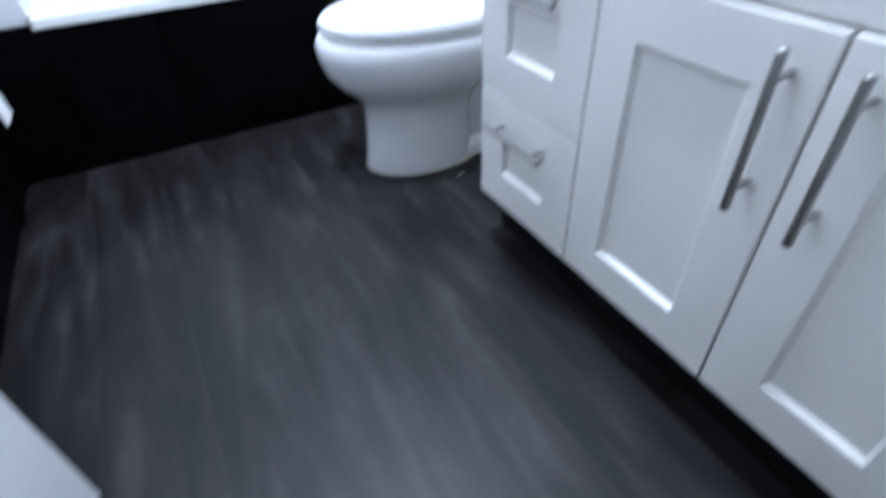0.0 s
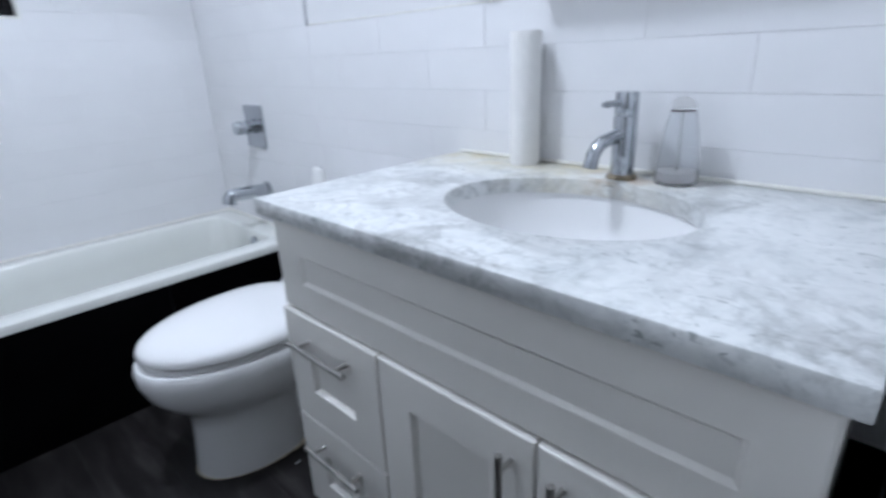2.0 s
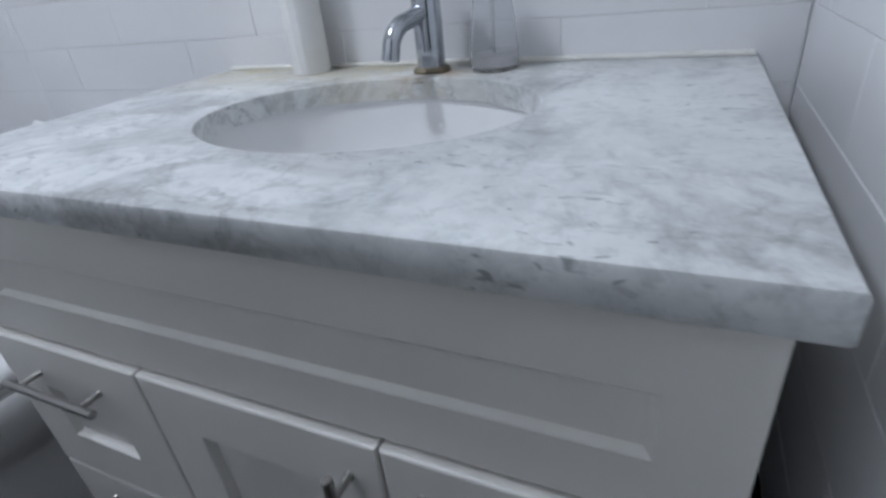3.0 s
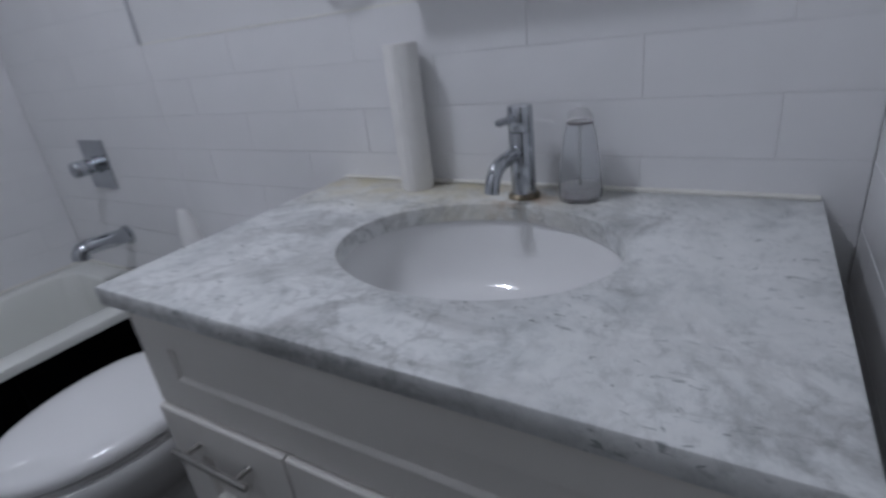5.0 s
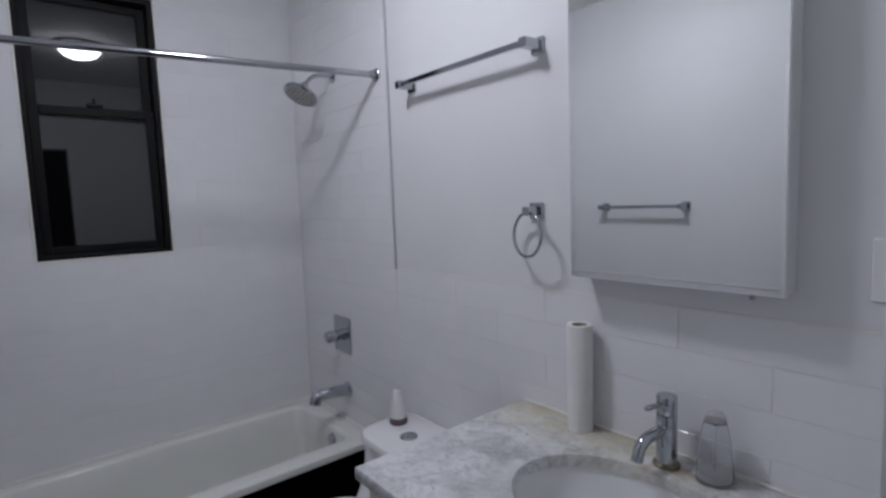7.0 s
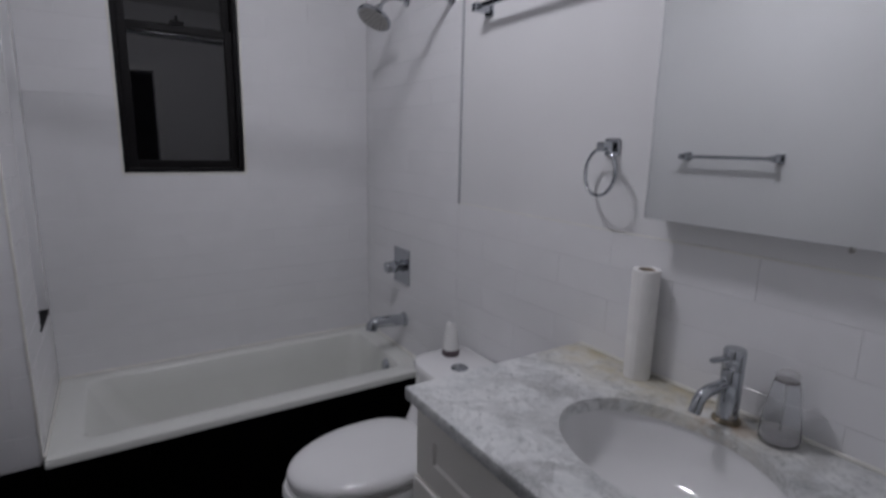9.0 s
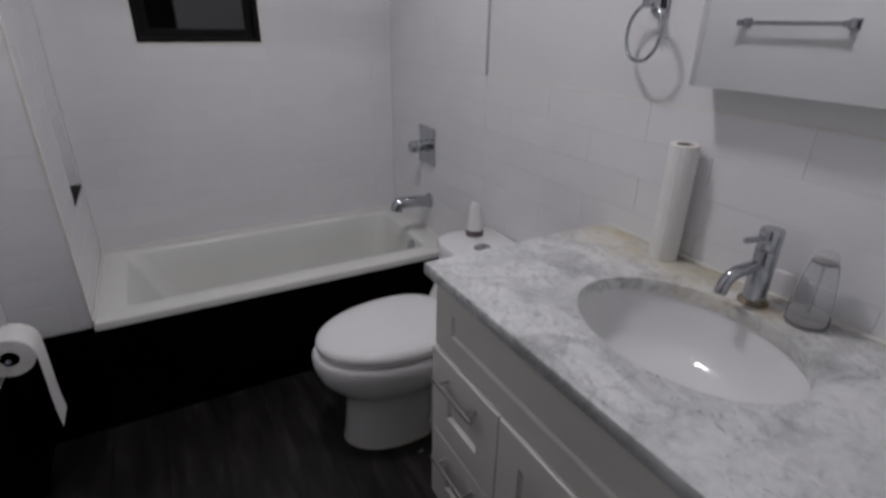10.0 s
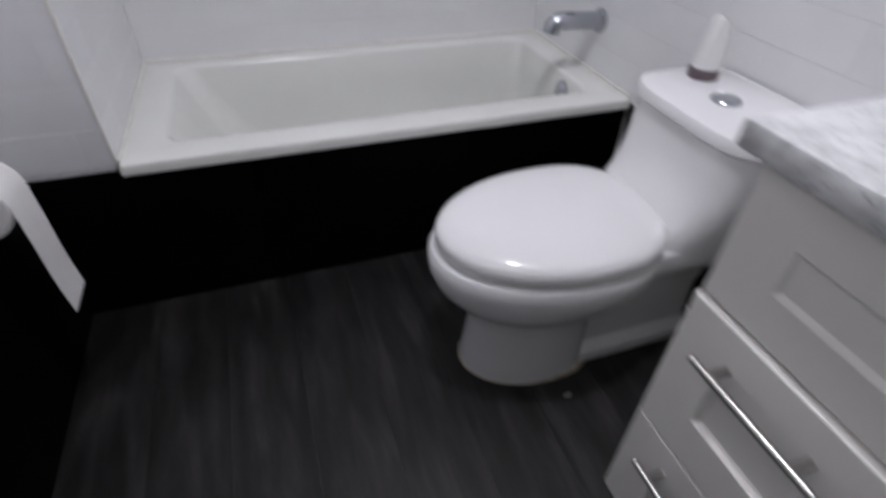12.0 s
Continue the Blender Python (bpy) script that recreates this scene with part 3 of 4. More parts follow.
def toilet():
    t = thing("toilet", "white one-piece toilet with its lid closed", "toilet", at=(-0.40, TY, 0))
    ox = -0.40

    def sh(ring):
        return [(x * 1.075 - ox, (y - TY) * 1.06, z) for x, y, z in ring]

    ped = loft([sh(egg(-0.668, -0.36, TY, 0.122, 0.0)), sh(egg(-0.667, -0.36, TY, 0.122, 0.02)), sh(egg(-0.660, -0.36, TY, 0.117, 0.08)), sh(egg(-0.654, -0.36, TY, 0.115, 0.16)),
                sh(egg(-0.657, -0.35, TY, 0.118, 0.20)), sh(egg(-0.676, -0.33, TY, 0.132, 0.228)), sh(egg(-0.708, -0.30, TY, 0.156, 0.258)), sh(egg(-0.738, -0.28, TY, 0.177, 0.300)),
                sh(egg(-0.752, -0.25, TY, 0.188, 0.345)), sh(egg(-0.753, -0.25, TY, 0.190, 0.380)), sh(egg(-0.746, -0.255, TY, 0.184, 0.392))])
    part("bowl", ped, M_PORCELAIN, t, "", True)
    trap = loft([sh(rounded(-0.25, TY, 0.19, 0.098, 0.04, 0.0)), sh(rounded(-0.25, TY, 0.19, 0.098, 0.04, 0.03)), sh(rounded(-0.25, TY, 0.19, 0.075, 0.04, 0.055)), sh(rounded(-0.25, TY, 0.19, 0.070, 0.04, 0.18)),
                 sh(rounded(-0.25, TY, 0.20, 0.085, 0.05, 0.26)), sh(rounded(-0.22, TY, 0.20, 0.120, 0.06, 0.29)), sh(rounded(-0.21, TY, 0.19, 0.142, 0.07, 0.325)), sh(rounded(-0.21, TY, 0.19, 0.150, 0.08, 0.365)), sh(rounded(-0.20, TY, 0.18, 0.146, 0.08, 0.392))])
    part("trapway", trap, M_PORCELAIN, t, "", True)
    for s in (-1, 1):
        part("bolt_cap", lathe([(0.014, 0), (0.013, 0.008), (0.006, 0.014)], (-0.28 - ox, s * 0.086, 0.03), n=16), M_PLASTIC, t, "", True)
    seat = loft([sh(egg(-0.730, -0.265, TY, 0.178, 0.3925)), sh(egg(-0.733, -0.262, TY, 0.181, 0.397)), sh(egg(-0.733, -0.262, TY, 0.181, 0.408)), sh(egg(-0.728, -0.265, TY, 0.178, 0.4105))])
    part("seat", seat, M_PLASTIC, t, "", True)
    lid = loft([sh(egg(-0.730, -0.262, TY, 0.179, 0.4115)), sh(egg(-0.738, -0.258, TY, 0.186, 0.416)), sh(egg(-0.738, -0.258, TY, 0.186, 0.428)), sh(egg(-0.733, -0.260, TY, 0.182, 0.438)), sh(egg(-0.718, -0.266, TY, 0.170, 0.447)),
                sh(egg(-0.690, -0.28, TY, 0.148, 0.454)), sh(egg(-0.65, -0.31, TY, 0.116, 0.459)), sh(egg(-0.60, -0.34, TY, 0.076, 0.4625)), sh(egg(-0.54, -0.39, TY, 0.030, 0.464))])
    part("lid", lid, M_PORCELAIN, t, "glossy white closed lid", True)
    for s in (-1, 1):
        part("hinge", box(-0.275 - ox, -0.235 - ox, s * 0.07 - 0.022, s * 0.07 + 0.022, 0.405, 0.436, 0.007), M_PLASTIC, t, "", True)
    def d_shape(x_front, hy, z, n=40):
        """A tank outline: flat at the wall, bowed out at the front."""
        pts = []
        for i in range(n):
            u = 2 * math.pi * i / n
            c, q = math.cos(u), math.sin(u)
            px = math.copysign(abs(c) ** (0.60 if c < 0 else 0.22), c)
            py = math.copysign(abs(q) ** (0.50 if c < 0 else 0.30), q)
            mid = (x_front - 0.008) / 2
            pts.append((mid + px * (-0.008 - mid), TY + py * hy, z))
        return pts

    tank = loft([sh(d_shape(-0.335, 0.150, 0.37)), sh(d_shape(-0.322, 0.156, 0.41)), sh(d_shape(-0.290, 0.164, 0.455)), sh(d_shape(-0.266, 0.172, 0.50)), sh(d_shape(-0.253, 0.178, 0.55)), sh(d_shape(-0.247, 0.182, 0.60)), sh(d_shape(-0.246, 0.183, 0.622))])
    part("tank", tank, M_PORCELAIN, t, "", True)
    tl = loft([sh(d_shape(-0.246, 0.183, 0.625)), sh(d_shape(-0.254, 0.190, 0.629)), sh(d_shape(-0.255, 0.191, 0.646)), sh(d_shape(-0.250, 0.186, 0.656)), sh(d_shape(-0.236, 0.174, 0.660))])
    tank_lid = part("tank_lid", tl, M_PORCELAIN, t, "", True)
    btn = lathe([(0.033, 0), (0.033, 0.003), (0.030, 0.006), (0.027, 0.004), (0.025, 0.006), (0.004, 0.007)], (-0.15 - ox, 0.0, 0.6598), n=28)
    part("flush_button", btn, M_CHROME, t, "round chrome flush button", True)


toilet()


def air_freshener():
    a = thing("air_freshener", "white tapered air freshener with a dark base ring", "air freshener", at=(-0.106, TY + 0.128, 0.6605))
    a.scale = (1.3, 1.3, 1.08)
    part("base", lathe([(0.026, 0), (0.027, 0.004), (0.026, 0.018), (0.024, 0.022)], (0, 0, 0), n=24), M_GREYPLASTIC, a, "dark purple-grey base ring", True)
    rings = []
    for r, z, k in ((0.0245, 0.022, 0), (0.0235, 0.045, 0), (0.019, 0.085, 0), (0.0155, 0.105, 0.002), (0.0135, 0.116, 0.005), (0.008, 0.121, 0.006)):
        rings.append([(r * math.cos(2 * math.pi * i / 24), r * math.sin(2 * math.pi * i / 24), z - k * math.cos(2 * math.pi * i / 24)) for i in range(24)])
    part("body", loft(rings), M_PLASTIC, a, "", True)


air_freshener()


# ---- vanity ----
VY0, VY1, VX, VTOP = -0.018, 0.909, -0.596, 0.846
SINK = (-0.290, 0.430, 0.176, 0.230)


def bar_pull(parent, y, z, length, vertical, label):
    """A round bar on two standoffs in front of a vanity front."""
    d, r = 0.030, 0.0056
    ax = (0, 0, 1) if vertical else (0, 1, 0)
    at = Vector((VX - d, y, z))
    v = Vector(ax)
    prof = [(r * 0.8, 0), (r, 0.001), (r, length - 0.001), (r * 0.8, length)]
    bm = lathe(prof, at - v * length / 2, ax, 14)
    for s in (-1, 1):
        lathe([(0.0046, 0), (0.0046, d - 0.004), (0.0052, d)], at + v * s * length * 0.34, (1, 0, 0), 12, bm)
    part("handle", bm, M_NICKEL, parent, label, True)


def shaker(name, parent, y0, y1, z0, z1, rail, label=""):
    """A shaker front: four rails round a panel set back."""
    return front(name, parent, y0, y1, z0, z1, rail, rail, rail, rail)


def front(name, parent, y0, y1, z0, z1, right, left, low, high, back=0.0):
    """A painted front: a rounded frame whose inner edge slopes down to a panel set back."""
    x0, x1 = VX + back, VX + 0.019
    deep = x0 + (0.011 if back == 0 else 0.0065)

    def ring(x, a, b, c, d):
        return [(x, a, c), (x, b, c), (x, b, d), (x, a, d)]

    def outer(x, k):
        return ring(x, y0 + k, y1 - k, z0 + k, z1 - k)

    def inner(x, k):
        return ring(x, y0 + right + k, y1 - left - k, z0 + low + k, z1 - high - k)

    ob = part(name, loft([outer(x1, 0), outer(x0 + 0.0030, 0), outer(x0 + 0.0009, 0.0009), outer(x0, 0.0030), inner(x0, -0.001), inner(x0 + 0.001, 0.0005), inner(deep, 0.0065)], None, (True, False)), M_LACQUER, parent)
    part("panel", box(deep - 0.0004, x1 - 0.002, y0 + right + 0.0055, y1 - left - 0.0055, z0 + low + 0.0055, z1 - high - 0.0055), M_LACQUER, ob)
    return ob


def vanity():
    v = thing("vanity_cabinet", "white shaker vanity cabinet with steel bar handles", "cabinet", at=(0, 0, 0))
    x = VX + 0.0195
    ya, yb = VY0 + 0.018, VY1 - 0.018
    part("side_panel", box(x, -0.003, yb, VY1, 0.117, VTOP, 0.001), M_LACQUER, v)
    part("side_panel", box(x, -0.003, VY0, ya, 0.117, VTOP, 0.001), M_LACQUER, v)
    part("bottom_panel", box(x, -0.003, ya, yb, 0.117, 0.135, 0), M_LACQUER, v)
    part("back_panel", box(-0.015, -0.003, ya, yb, 0.135, VTOP, 0), M_LACQUER, v)
    part("front_panel", box(x, x + 0.018, ya, yb, 0.135, VTOP, 0), M_LACQUER, v)
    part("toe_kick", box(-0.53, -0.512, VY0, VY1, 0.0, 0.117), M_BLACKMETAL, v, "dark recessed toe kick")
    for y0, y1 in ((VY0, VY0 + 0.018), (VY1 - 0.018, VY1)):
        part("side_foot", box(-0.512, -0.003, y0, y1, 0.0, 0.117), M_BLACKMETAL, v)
    # wide false front below the worktop
    front("false_front", v, VY0 + 0.002, VY1 - 0.002, 0.652, 0.836, 0.062, 0.080, 0.063, 0.061, 0.009)
    a, b = 0.273, 0.601
    d1 = shaker("door", v, a + 0.002, b - 0.002, 0.130, 0.647, 0.076)
    bar_pull(d1, 0.312, 0.533, 0.19, True, "brushed steel bar handle")
    d2 = shaker("door", v, VY0 + 0.002, a - 0.002, 0.130, 0.647, 0.076)
    bar_pull(d2, 0.231, 0.533, 0.19, True, "brushed steel bar handle")
    for z0, z1 in ((0.386, 0.647), (0.130, 0.382)):
        dr = shaker("drawer", v, b + 0.002, VY1 - 0.002, z0, z1, 0.082)
        bar_pull(dr, 0.757, z1 - 0.056, 0.185, False, "brushed steel bar handle")


def countertop():
    """A stone slab with a round-edged oval cut-out."""
    cx, cy, hx, hy = SINK
    x0, x1, y0, y1, z0, z1 = -0.607, -0.001, -0.034, 0.933, 0.847, 0.880
    n = 64
    own = bmesh.new()

    def outline(inset, z):
        pts = []
        for i in range(n):
            a = 2 * math.pi * i / n
            c, s = math.cos(a), math.sin(a)
            # ray from the sink's middle to the slab's edge
            tx = ((x1 - inset - cx) / c) if c > 1e-9 else ((x0 + inset - cx) / c if c < -1e-9 else 1e9)
            ty = ((y1 - inset - cy) / s) if s > 1e-9 else ((y0 + inset - cy) / s if s < -1e-9 else 1e9)
            k = min(tx, ty)
            pts.append([cx + k * c, cy + k * s, z])
        for px, py in ((x1 - inset, y1 - inset), (x0 + inset, y1 - inset), (x0 + inset, y0 + inset), (x1 - inset, y0 + inset)):
            j = min(range(n), key=lambda q: (pts[q][0] - px) ** 2 + (pts[q][1] - py) ** 2)
            pts[j] = [px, py, z]
        return pts

    def hole(grow, z):
        return [(cx + (hx + grow) * math.cos(2 * math.pi * i / n), cy + (hy + grow) * math.sin(2 * math.pi * i / n), z) for i in range(n)]

    rings = [hole(0.0, z0), hole(0.0, z1 - 0.004), hole(0.0012, z1 - 0.0012), hole(0.004, z1), outline(0.004, z1), outline(0.0012, z1 - 0.0012), outline(0, z1 - 0.004), outline(0, z0 + 0.003), outline(0.002, z0), hole(0.0, z0)]
    bm = loft(rings, None, (False, False))
    bmesh.ops.remove_doubles(bm, verts=bm.verts[:], dist=1e-5)
    top = thing("countertop", "white marble vanity top with grey veins and rust stains", "countertop")
    part("slab", bm, M_MARBLE, top, "", True)
    part("caulk_line", box(-0.010, -0.001, -0.03, 0.920, 0.8795, 0.888, 0.003), M_CAULK, top, "white bead of caulk along the wall")


def sink():
    cx, cy, hx, hy = SINK
    s = thing("sink", "white oval undermount porcelain sink", "sink", at=(cx, cy, 0.846))
    prof = ((1.06, 0.0), (1.03, 0.0), (1.015, -0.012), (0.985, -0.05), (0.90, -0.10), (0.72, -0.128), (0.42, -0.140), (0.15, -0.144))
    rings = [oval(0, 0, hx * k, hy * k, z, 56) for k, z in prof]
    outer = [oval(0, 0, hx * k, hy * k, z - 0.012, 56) for k, z in ((0.15, -0.144), (0.45, -0.142), (0.78, -0.130), (0.97, -0.10), (1.06, -0.05), (1.07, 0.0))]
    bm = loft(rings + outer + [rings[0]], None, (False, False))
    part("basin", bm, M_PORCELAIN, s, "", True)
    part("drain", lathe([(0.030, -0.147), (0.031, -0.141), (0.024, -0.139), (0.022, -0.143), (0.003, -0.1435)], (0, 0, 0), n=28), M_CHROME, s, "chrome drain ring", True)


def faucet():
    f = thing("faucet", "chrome single-lever basin tap with curved spout", "faucet", at=(-0.065, 0.431, 0.8802))
    f.scale = (1.08, 1.08, 1.08)
    part("base_ring", lathe([(0.028, 0), (0.028, 0.004), (0.024, 0.008)], (0, 0, 0), n=28), M_TARNISH, f, "tarnished base ring", True)
    part("body", lathe([(0.021, 0.006), (0.021, 0.112), (0.0205, 0.1135)], (0, 0, 0), n=28), M_CHROME, f, "", True)
    part("cap", lathe([(0.0205, 0.115), (0.021, 0.116), (0.021, 0.153), (0.019, 0.156)], (0, 0, 0), n=28), M_CHROME, f, "", True)
    sp = [(-0.012, 0.003, 0.082), (-0.034, 0.009, 0.077), (-0.054, 0.015, 0.072), (-0.068, 0.018, 0.064), (-0.077, 0.020, 0.052), (-0.081, 0.021, 0.038)]
    part("spout", tube(sp, 0.0122, 18), M_CHROME, f, "", True)
    part("aerator", lathe([(0.0124, 0), (0.0124, 0.010), (0.010, 0.011)], (-0.081, 0.021, 0.039), Vector((-0.25, 0.06, -0.96)).normalized(), 20), M_CHROME, f, "", True)
    part("lever", lathe([(0.0058, 0), (0.0058, 0.040), (0.0046, 0.043)], (-0.016, 0.004, 0.138), Vector((-0.92, 0.25, -0.03)).normalized(), 14), M_CHROME, f, "", True)


def soap_bottle():
    b = thing("soap_bottle", "clear plastic soap pump bottle, nearly empty", "soap bottle", at=(-0.056, 0.327, 0.8802))
    b.scale = (1.06, 1.06, 1.06)
    outer = [(0.034, 0), (0.0365, 0.003), (0.0365, 0.012), (0.033, 0.055), (0.027, 0.100), (0.0225, 0.122), (0.019, 0.126)]
    shell = [(0.0175, 0.126), (0.021, 0.121), (0.0255, 0.100), (0.0315, 0.055), (0.035, 0.012), (0.033, 0.005)]
    part("bottle", lathe(outer + shell, (0, 0, 0), n=32), M_CLEAR, b, "", True)
    part("soap", lathe([(0.032, 0.006), (0.0342, 0.012), (0.0335, 0.022)], (0, 0, 0), n=28), M_LIQUID, b, "a little pale soap", True)
    part("collar", lathe([(0.0215, 0.1268), (0.0215, 0.1285), (0.019, 0.1295)], (0, 0, 0), n=28), M_GREYPLASTIC, b, "dark collar ring", True)
    part("cap", lathe([(0.0205, 0.1298), (0.0200, 0.138), (0.015, 0.146), (0.007, 0.150)], (0, 0, 0), n=24), M_FROST, b, "frosted cap", True)
    part("dip_tube", lathe([(0.0025, 0.012), (0.0025, 0.126)], (0, 0, 0), n=10), M_FROST, b)


def towel_roll():
    r = thing("paper_towel_roll", "thin roll of white paper towels standing upright", "paper towel roll", at=(-0.047, 0.682, 0.8802))
    sheet = [(0.0335, 0), (0.034, 0.002), (0.034, 0.288), (0.0335, 0.290), (0.021, 0.290), (0.021, 0.002), (0.0335, 0)]
    part("paper", lathe(sheet[:-1], (0, 0, 0), n=36), M_PAPER, r, "", True)
    part("core", lathe([(0.0208, 0.002), (0.0208, 0.289), (0.0195, 0.289), (0.0195, 0.002)], (0, 0, 0), n=30), M_CARD, r, "brown cardboard core", True)
    flap = loft([[(-0.0335 * math.cos(a), 0.0335 * math.sin(a) - 0.0, z) for a in (-0.4, 0.0, 0.4)] + [(-0.0348 * math.cos(a), 0.0348 * math.sin(a), z) for a in (0.4, 0.0, -0.4)] for z in (0.001, 0.289)])
    part("loose_sheet", flap, M_PAPER, r)


vanity()
countertop()
sink()
faucet()
soap_bottle()
towel_roll()


def mirror_cabinet():
    y0, y1, z0, z1, d = 0.196, 0.688, 1.302, 2.04, 0.078
    m = thing("mirror_cabinet", "medicine cabinet with a mirrored door on the wall", "mirror cabinet", at=(0.003, (y0 + y1) / 2, z0))
    h, hz = (y1 - y0) / 2, z1 - z0
    part("box", box(-d + 0.018, 0, -h + 0.004, h - 0.004, 0.004, hz - 0.004, 0.002), M_CABINET, m, "pale grey cabinet body")
    door = part("door", box(-d + 0.004, -d + 0.0165, -h, h, 0, hz, 0.002), M_CABINET, m)
    own = bmesh.new()
    b = 0.0025
    outer = [own.verts.new((-d + 0.0038, y, z)) for y, z in ((-h + 0.001, 0.001), (h - 0.001, 0.001), (h - 0.001, hz - 0.001), (-h + 0.001, hz - 0.001))]
    inner = [own.verts.new((-d + 0.0008, y, z)) for y, z in ((-h + b, b), (h - b, b), (h - b, hz - b), (-h + b, hz - b))]
    for i in range(4):
        own.faces.new((outer[i], outer[(i + 1) % 4], inner[(i + 1) % 4], inner[i]))
    own.faces.new(inner)
    part("mirror", own, M_MIRROR, door, "mirror glass with bevelled rim")
    part("edge_strip", box(-d + 0.0168, -d + 0.0178, -h + 0.002, h - 0.002, 0.002, hz - 0.002), M_RUBBER, m)
    part("catch", lathe([(0.005, 0), (0.006, 0.004), (0.004, 0.009)], (-d + 0.010, -h + 0.06, 0.0), (0, 0, -1), 14), M_NICKEL, m, "", True)


mirror_cabinet()


def outlet():
    o = thing("wall_outlet", "white double wall outlet with cover plate", "wall outlet", at=(0.0015, 0.046, 1.36))
    part("cover_plate", box(-0.006, 0, -0.036, 0.036, -0.058, 0.058, 0.003), M_PLASTIC, o)
    for s in (-1, 1):
        r = part("receptacle", box(-0.009, -0.005, -0.017, 0.017, s * 0.020 - 0.014, s * 0.020 + 0.014, 0.002), M_PLASTIC, o)
        for y in (-0.006, 0.006):
            part("slot", box(-0.0095, -0.0088, y - 0.001, y + 0.001, s * 0.020 - 0.003, s * 0.020 + 0.006), M_RUBBER, r)
    part("screw", lathe([(0.003, 0), (0.0025, 0.001)], (-0.006, 0, -0.048), (-1, 0, 0), 12), M_NICKEL, o)


outlet()


def toilet_paper():
    c = (-1.597, 1.555, 0.556)
    h = thing("toilet_paper_holder", "chrome toilet paper holder on the dark tiled wall", "paper holder", at=(LEFT, c[1], c[2]))
    part("mounting_plate", box(0, 0.008, 0.052, 0.098, -0.023, 0.023, 0.003), M_CHROME, h)
    part("arm", box(0.008, c[0] - LEFT + 0.008, 0.067, 0.083, -0.008, 0.008, 0.002), M_CHROME, h)
    part("spindle", tube([(c[0] - LEFT, 0.07, 0), (c[0] - LEFT, 0.0, 0), (c[0] - LEFT, -0.066, 0)], 0.0075, 14), M_CHROME, h, "", True)
    r = thing("toilet_paper_roll", "white toilet paper roll with a long hanging sheet", "toilet paper", at=c)
    part("paper", lathe([(0.056, -0.050), (0.058, -0.048), (0.058, 0.048), (0.056, 0.050), (0.0225, 0.050), (0.0225, -0.050)], (0, 0, 0), (0, 1, 0), 36), M_PAPER, r, "", True)
    part("core", lathe([(0.0222, -0.050), (0.0222, 0.050), (0.0208, 0.050), (0.0208, -0.050)], (0, 0, 0), (0, 1, 0), 28), M_CARD, r, "brown cardboard core", True)
    path = [(0.0585 * math.cos(a), 0.0585 * math.sin(a)) for a in (1.6, 1.2, 0.8, 0.4, 0.0)] + [(0.0585, -0.08), (0.057, -0.16), (0.058, -0.21), (0.061, -0.265)]
    rings = [[(x, -0.048, z), (x, 0.0, z), (x, 0.048, z), (x + 0.001, 0.048, z + 0.0004), (x + 0.001, 0.0, z + 0.0004), (x + 0.001, -0.048, z + 0.0004)] for x, z in path]
    part("hanging_sheet", loft(rings), M_PAPER, r, "", True)


toilet_paper()


def ceiling_light():
    c = thing("ceiling_light", "flush dome ceiling lamp, lit white glass", "ceiling lamp", at=(*LAMP_AT, CEIL))
    part("rim", lathe([(0.140, 0), (0.140, -0.018), (0.132, -0.026), (0.118, -0.026)], (0, 0, 0), n=40), M_NICKEL, c, "metal rim", True)
    part("dome", lathe([(0.117, -0.0262), (0.112, -0.046), (0.094, -0.070), (0.06, -0.086), (0.018, -0.092)], (0, 0, 0), n=40), M_LAMP, c, "glowing white glass dome", True)


ceiling_light()

def scrap():
    s = thing("plastic_scrap", "small torn strip of white plastic on the floor", "scrap", at=(-0.51, 1.17, 0.0))
    pts = [(0, 0, 0.0), (0.007, -0.003, 0.003), (0.014, -0.002, 0.001), (0.020, 0.003, 0.002)]
    part("strip", loft([[(x, y - 0.0015, z), (x, y + 0.0015, z), (x, y + 0.0015, z + 0.001), (x, y - 0.0015, z + 0.001)] for x, y, z in pts]), M_PLASTIC, s)


scrap()

# bead of caulk round the toilet's foot
bead = loft([[(x, y, 0.0005) for x, y, z in egg(-0.722, -0.36, TY, 0.133, 0)], [(x, y, 0.004) for x, y, z in egg(-0.718, -0.36, TY, 0.130, 0)]])
tagged(part("trim_toilet_caulk", bead, M_GRIMYCAULK), kind="structure")


# ---- tiles and planks ----
TW, TH = 0.40, 0.10
Z0 = WAIN - 8 * TH
tiles("tile", w_right, "x", -1, 0.0, NEAR + 0.001, SURR, BASE, WAIN, TW, TH, M_TILE, 0.237, z_from=Z0)
tiles("tile", w_right, "x", -1, 0.0, SURR, BACK - 0.001, RIM + 0.004, CEIL, TW, TH, M_TILE, 0.237, z_from=Z0)
tiles("tile", w_back, "y", -1, BACK, TUBX + 0.001, -0.001, RIM + 0.004, CEIL, TW, TH, M_TILE, -0.31, [(WIN[0] - 0.010, WIN[1] + 0.010, WIN[2] - 0.010, WIN[3])], z_from=Z0)
tiles("tile", w_end, "x", 1, TUBX, TUBY + 0.001, BACK - 0.001, RIM + 0.004, CEIL, TW, TH, M_TILE, 1.96, [NICHE], z_from=Z0)
tiles("tile", w_ret, "y", -1, TUBY, LEFT + 0.001, TUBX - 0.001, BASE, CEIL, TW, TH, M_TILE, -1.5, z_from=Z0)
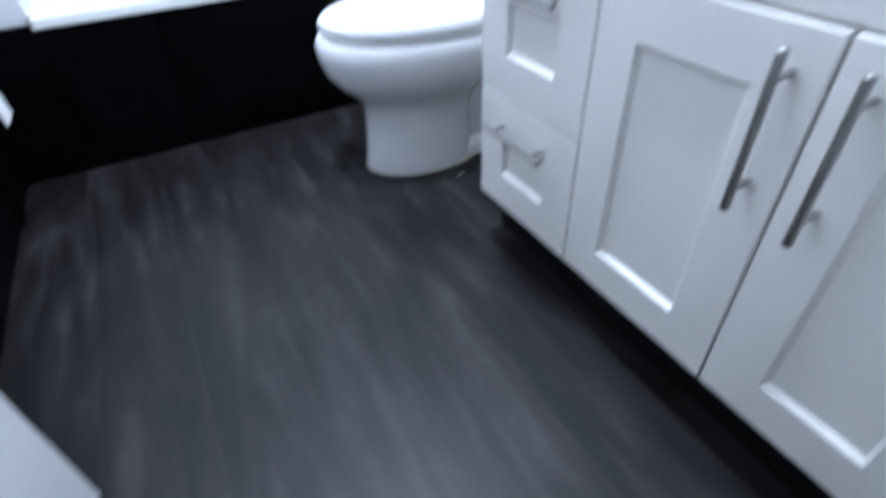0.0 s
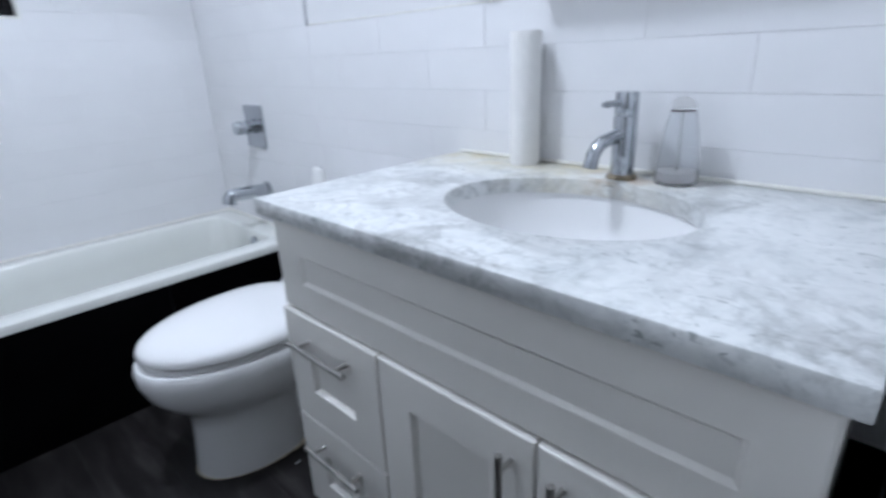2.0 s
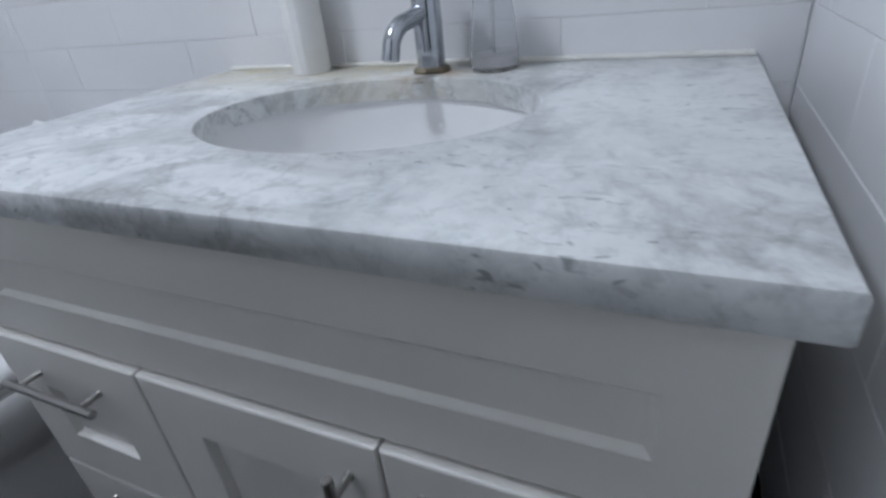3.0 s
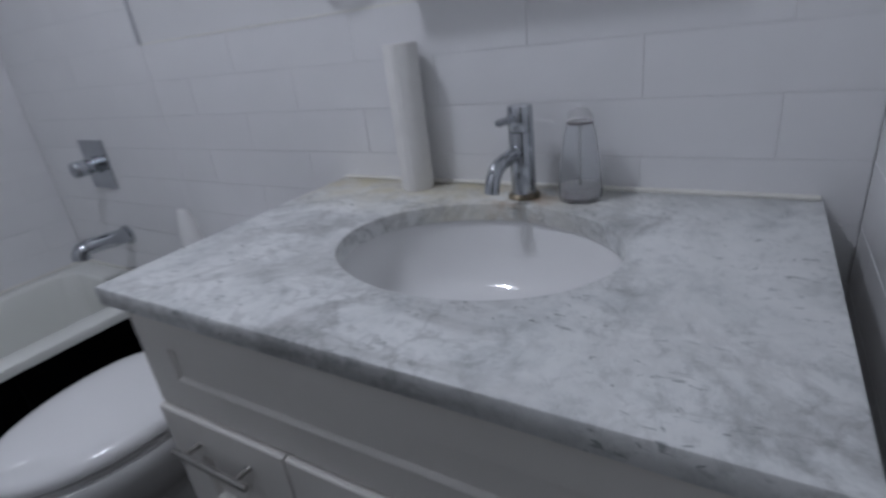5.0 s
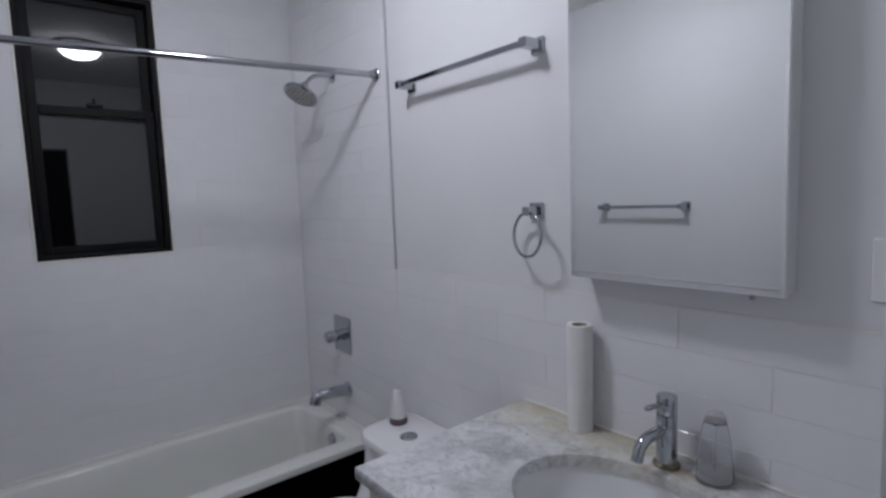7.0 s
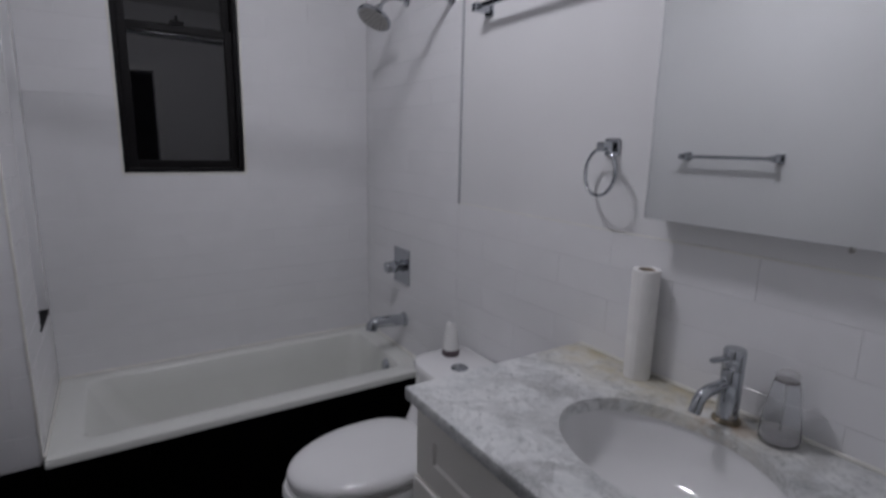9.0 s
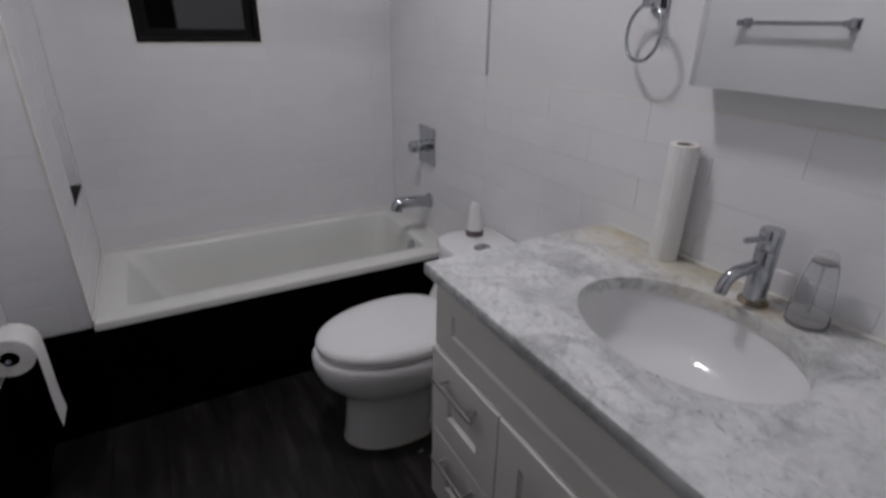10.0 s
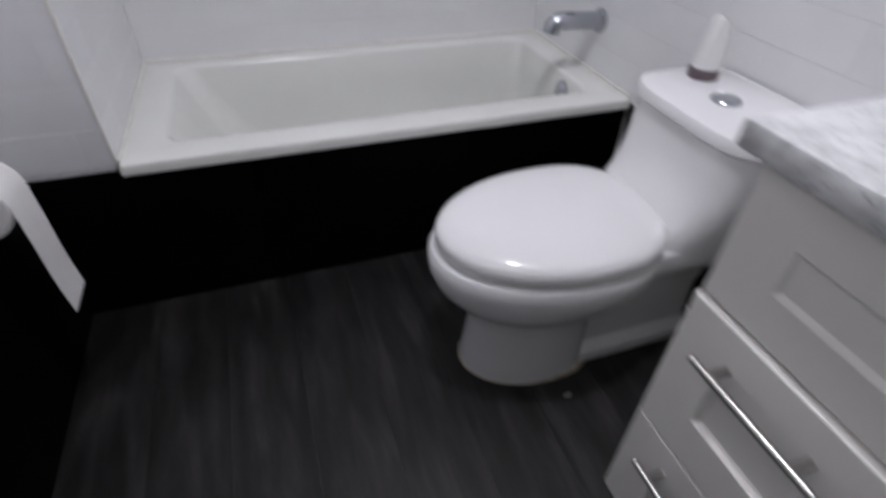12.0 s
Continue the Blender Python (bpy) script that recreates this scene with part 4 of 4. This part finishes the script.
tiles("tile", w_left, "x", 1, LEFT, NEAR + 0.001, TUBY - 0.001, BASE, WAIN_WEST, TW, TH, M_TILE, 0.4, z_from=Z0)
tiles("tile", w_near, "y", 1, NEAR, DOOR[1] + 0.06, -0.001, BASE, WAIN, TW, TH, M_TILE, -0.3, z_from=Z0)
# black base courses and tub front
tiles("tile", w_right, "x", -1, -0.001, NEAR + 0.001, TUBY - 0.002, 0.0, BASE - 0.001, 0.6, BASE, M_DARK, 0.5, stagger=False, gap=0.003)
tiles("tile", w_left, "x", 1, LEFT + 0.004, NEAR + 0.001, TUBY - 0.004, 0.0, BASE - 0.001, 0.6, BASE, M_DARK, 0.55, stagger=False, gap=0.003)
tiles("tile", w_ret, "y", -1, TUBY - 0.006, LEFT + 0.005, TUBX, 0.0, BASE - 0.001, 0.6, BASE, M_DARK, LEFT, stagger=False, gap=0.003)
tiles("tile", w_near, "y", 1, NEAR + 0.001, DOOR[1] + 0.06, -0.002, 0.0, BASE - 0.001, 0.6, BASE, M_DARK, -0.6, stagger=False, gap=0.003)
apron = wall("wall_tub_apron", "y", TUBY + 0.004, TUBY + 0.05, TUBX, -0.002, -0.05, RIM - 0.032, M_DARKGROUT)
tiles("tile", apron, "y", -1, TUBY - 0.006, TUBX, -0.010, 0.0, RIM - 0.032, 0.6, 0.5, M_DARK, -1.15, stagger=False, gap=0.003)

tagged(part("trim_corner", box(LEFT - 0.001, LEFT + 0.0075, TUBY - 0.0095, TUBY - 0.002, 0.0, BASE - 0.002), M_DARK), kind="structure")

# floor planks along y
PW, PL = 0.178, 3.6
rng = random.Random(5)
x = LEFT + 0.004
while x < -0.005:
    x2 = min(x + PW, -0.004)
    y = NEAR - 0.12 - rng.uniform(0.1, 1.1)
    while y < TUBY - 0.006:
        a, b = max(y, NEAR - 0.12), min(y + PL, TUBY - 0.003)
        if b - a > 0.02:
            ob = new("plank", tile_mesh(x2 - x - 0.0002, b - a - 0.0002, 0.006, M_VINYL, 0.0002))
            ob.parent = floor
            ob.location = ((x + x2) / 2, (a + b) / 2, rng.uniform(-0.0001, 0.0001))
        y += PL
    x += PW
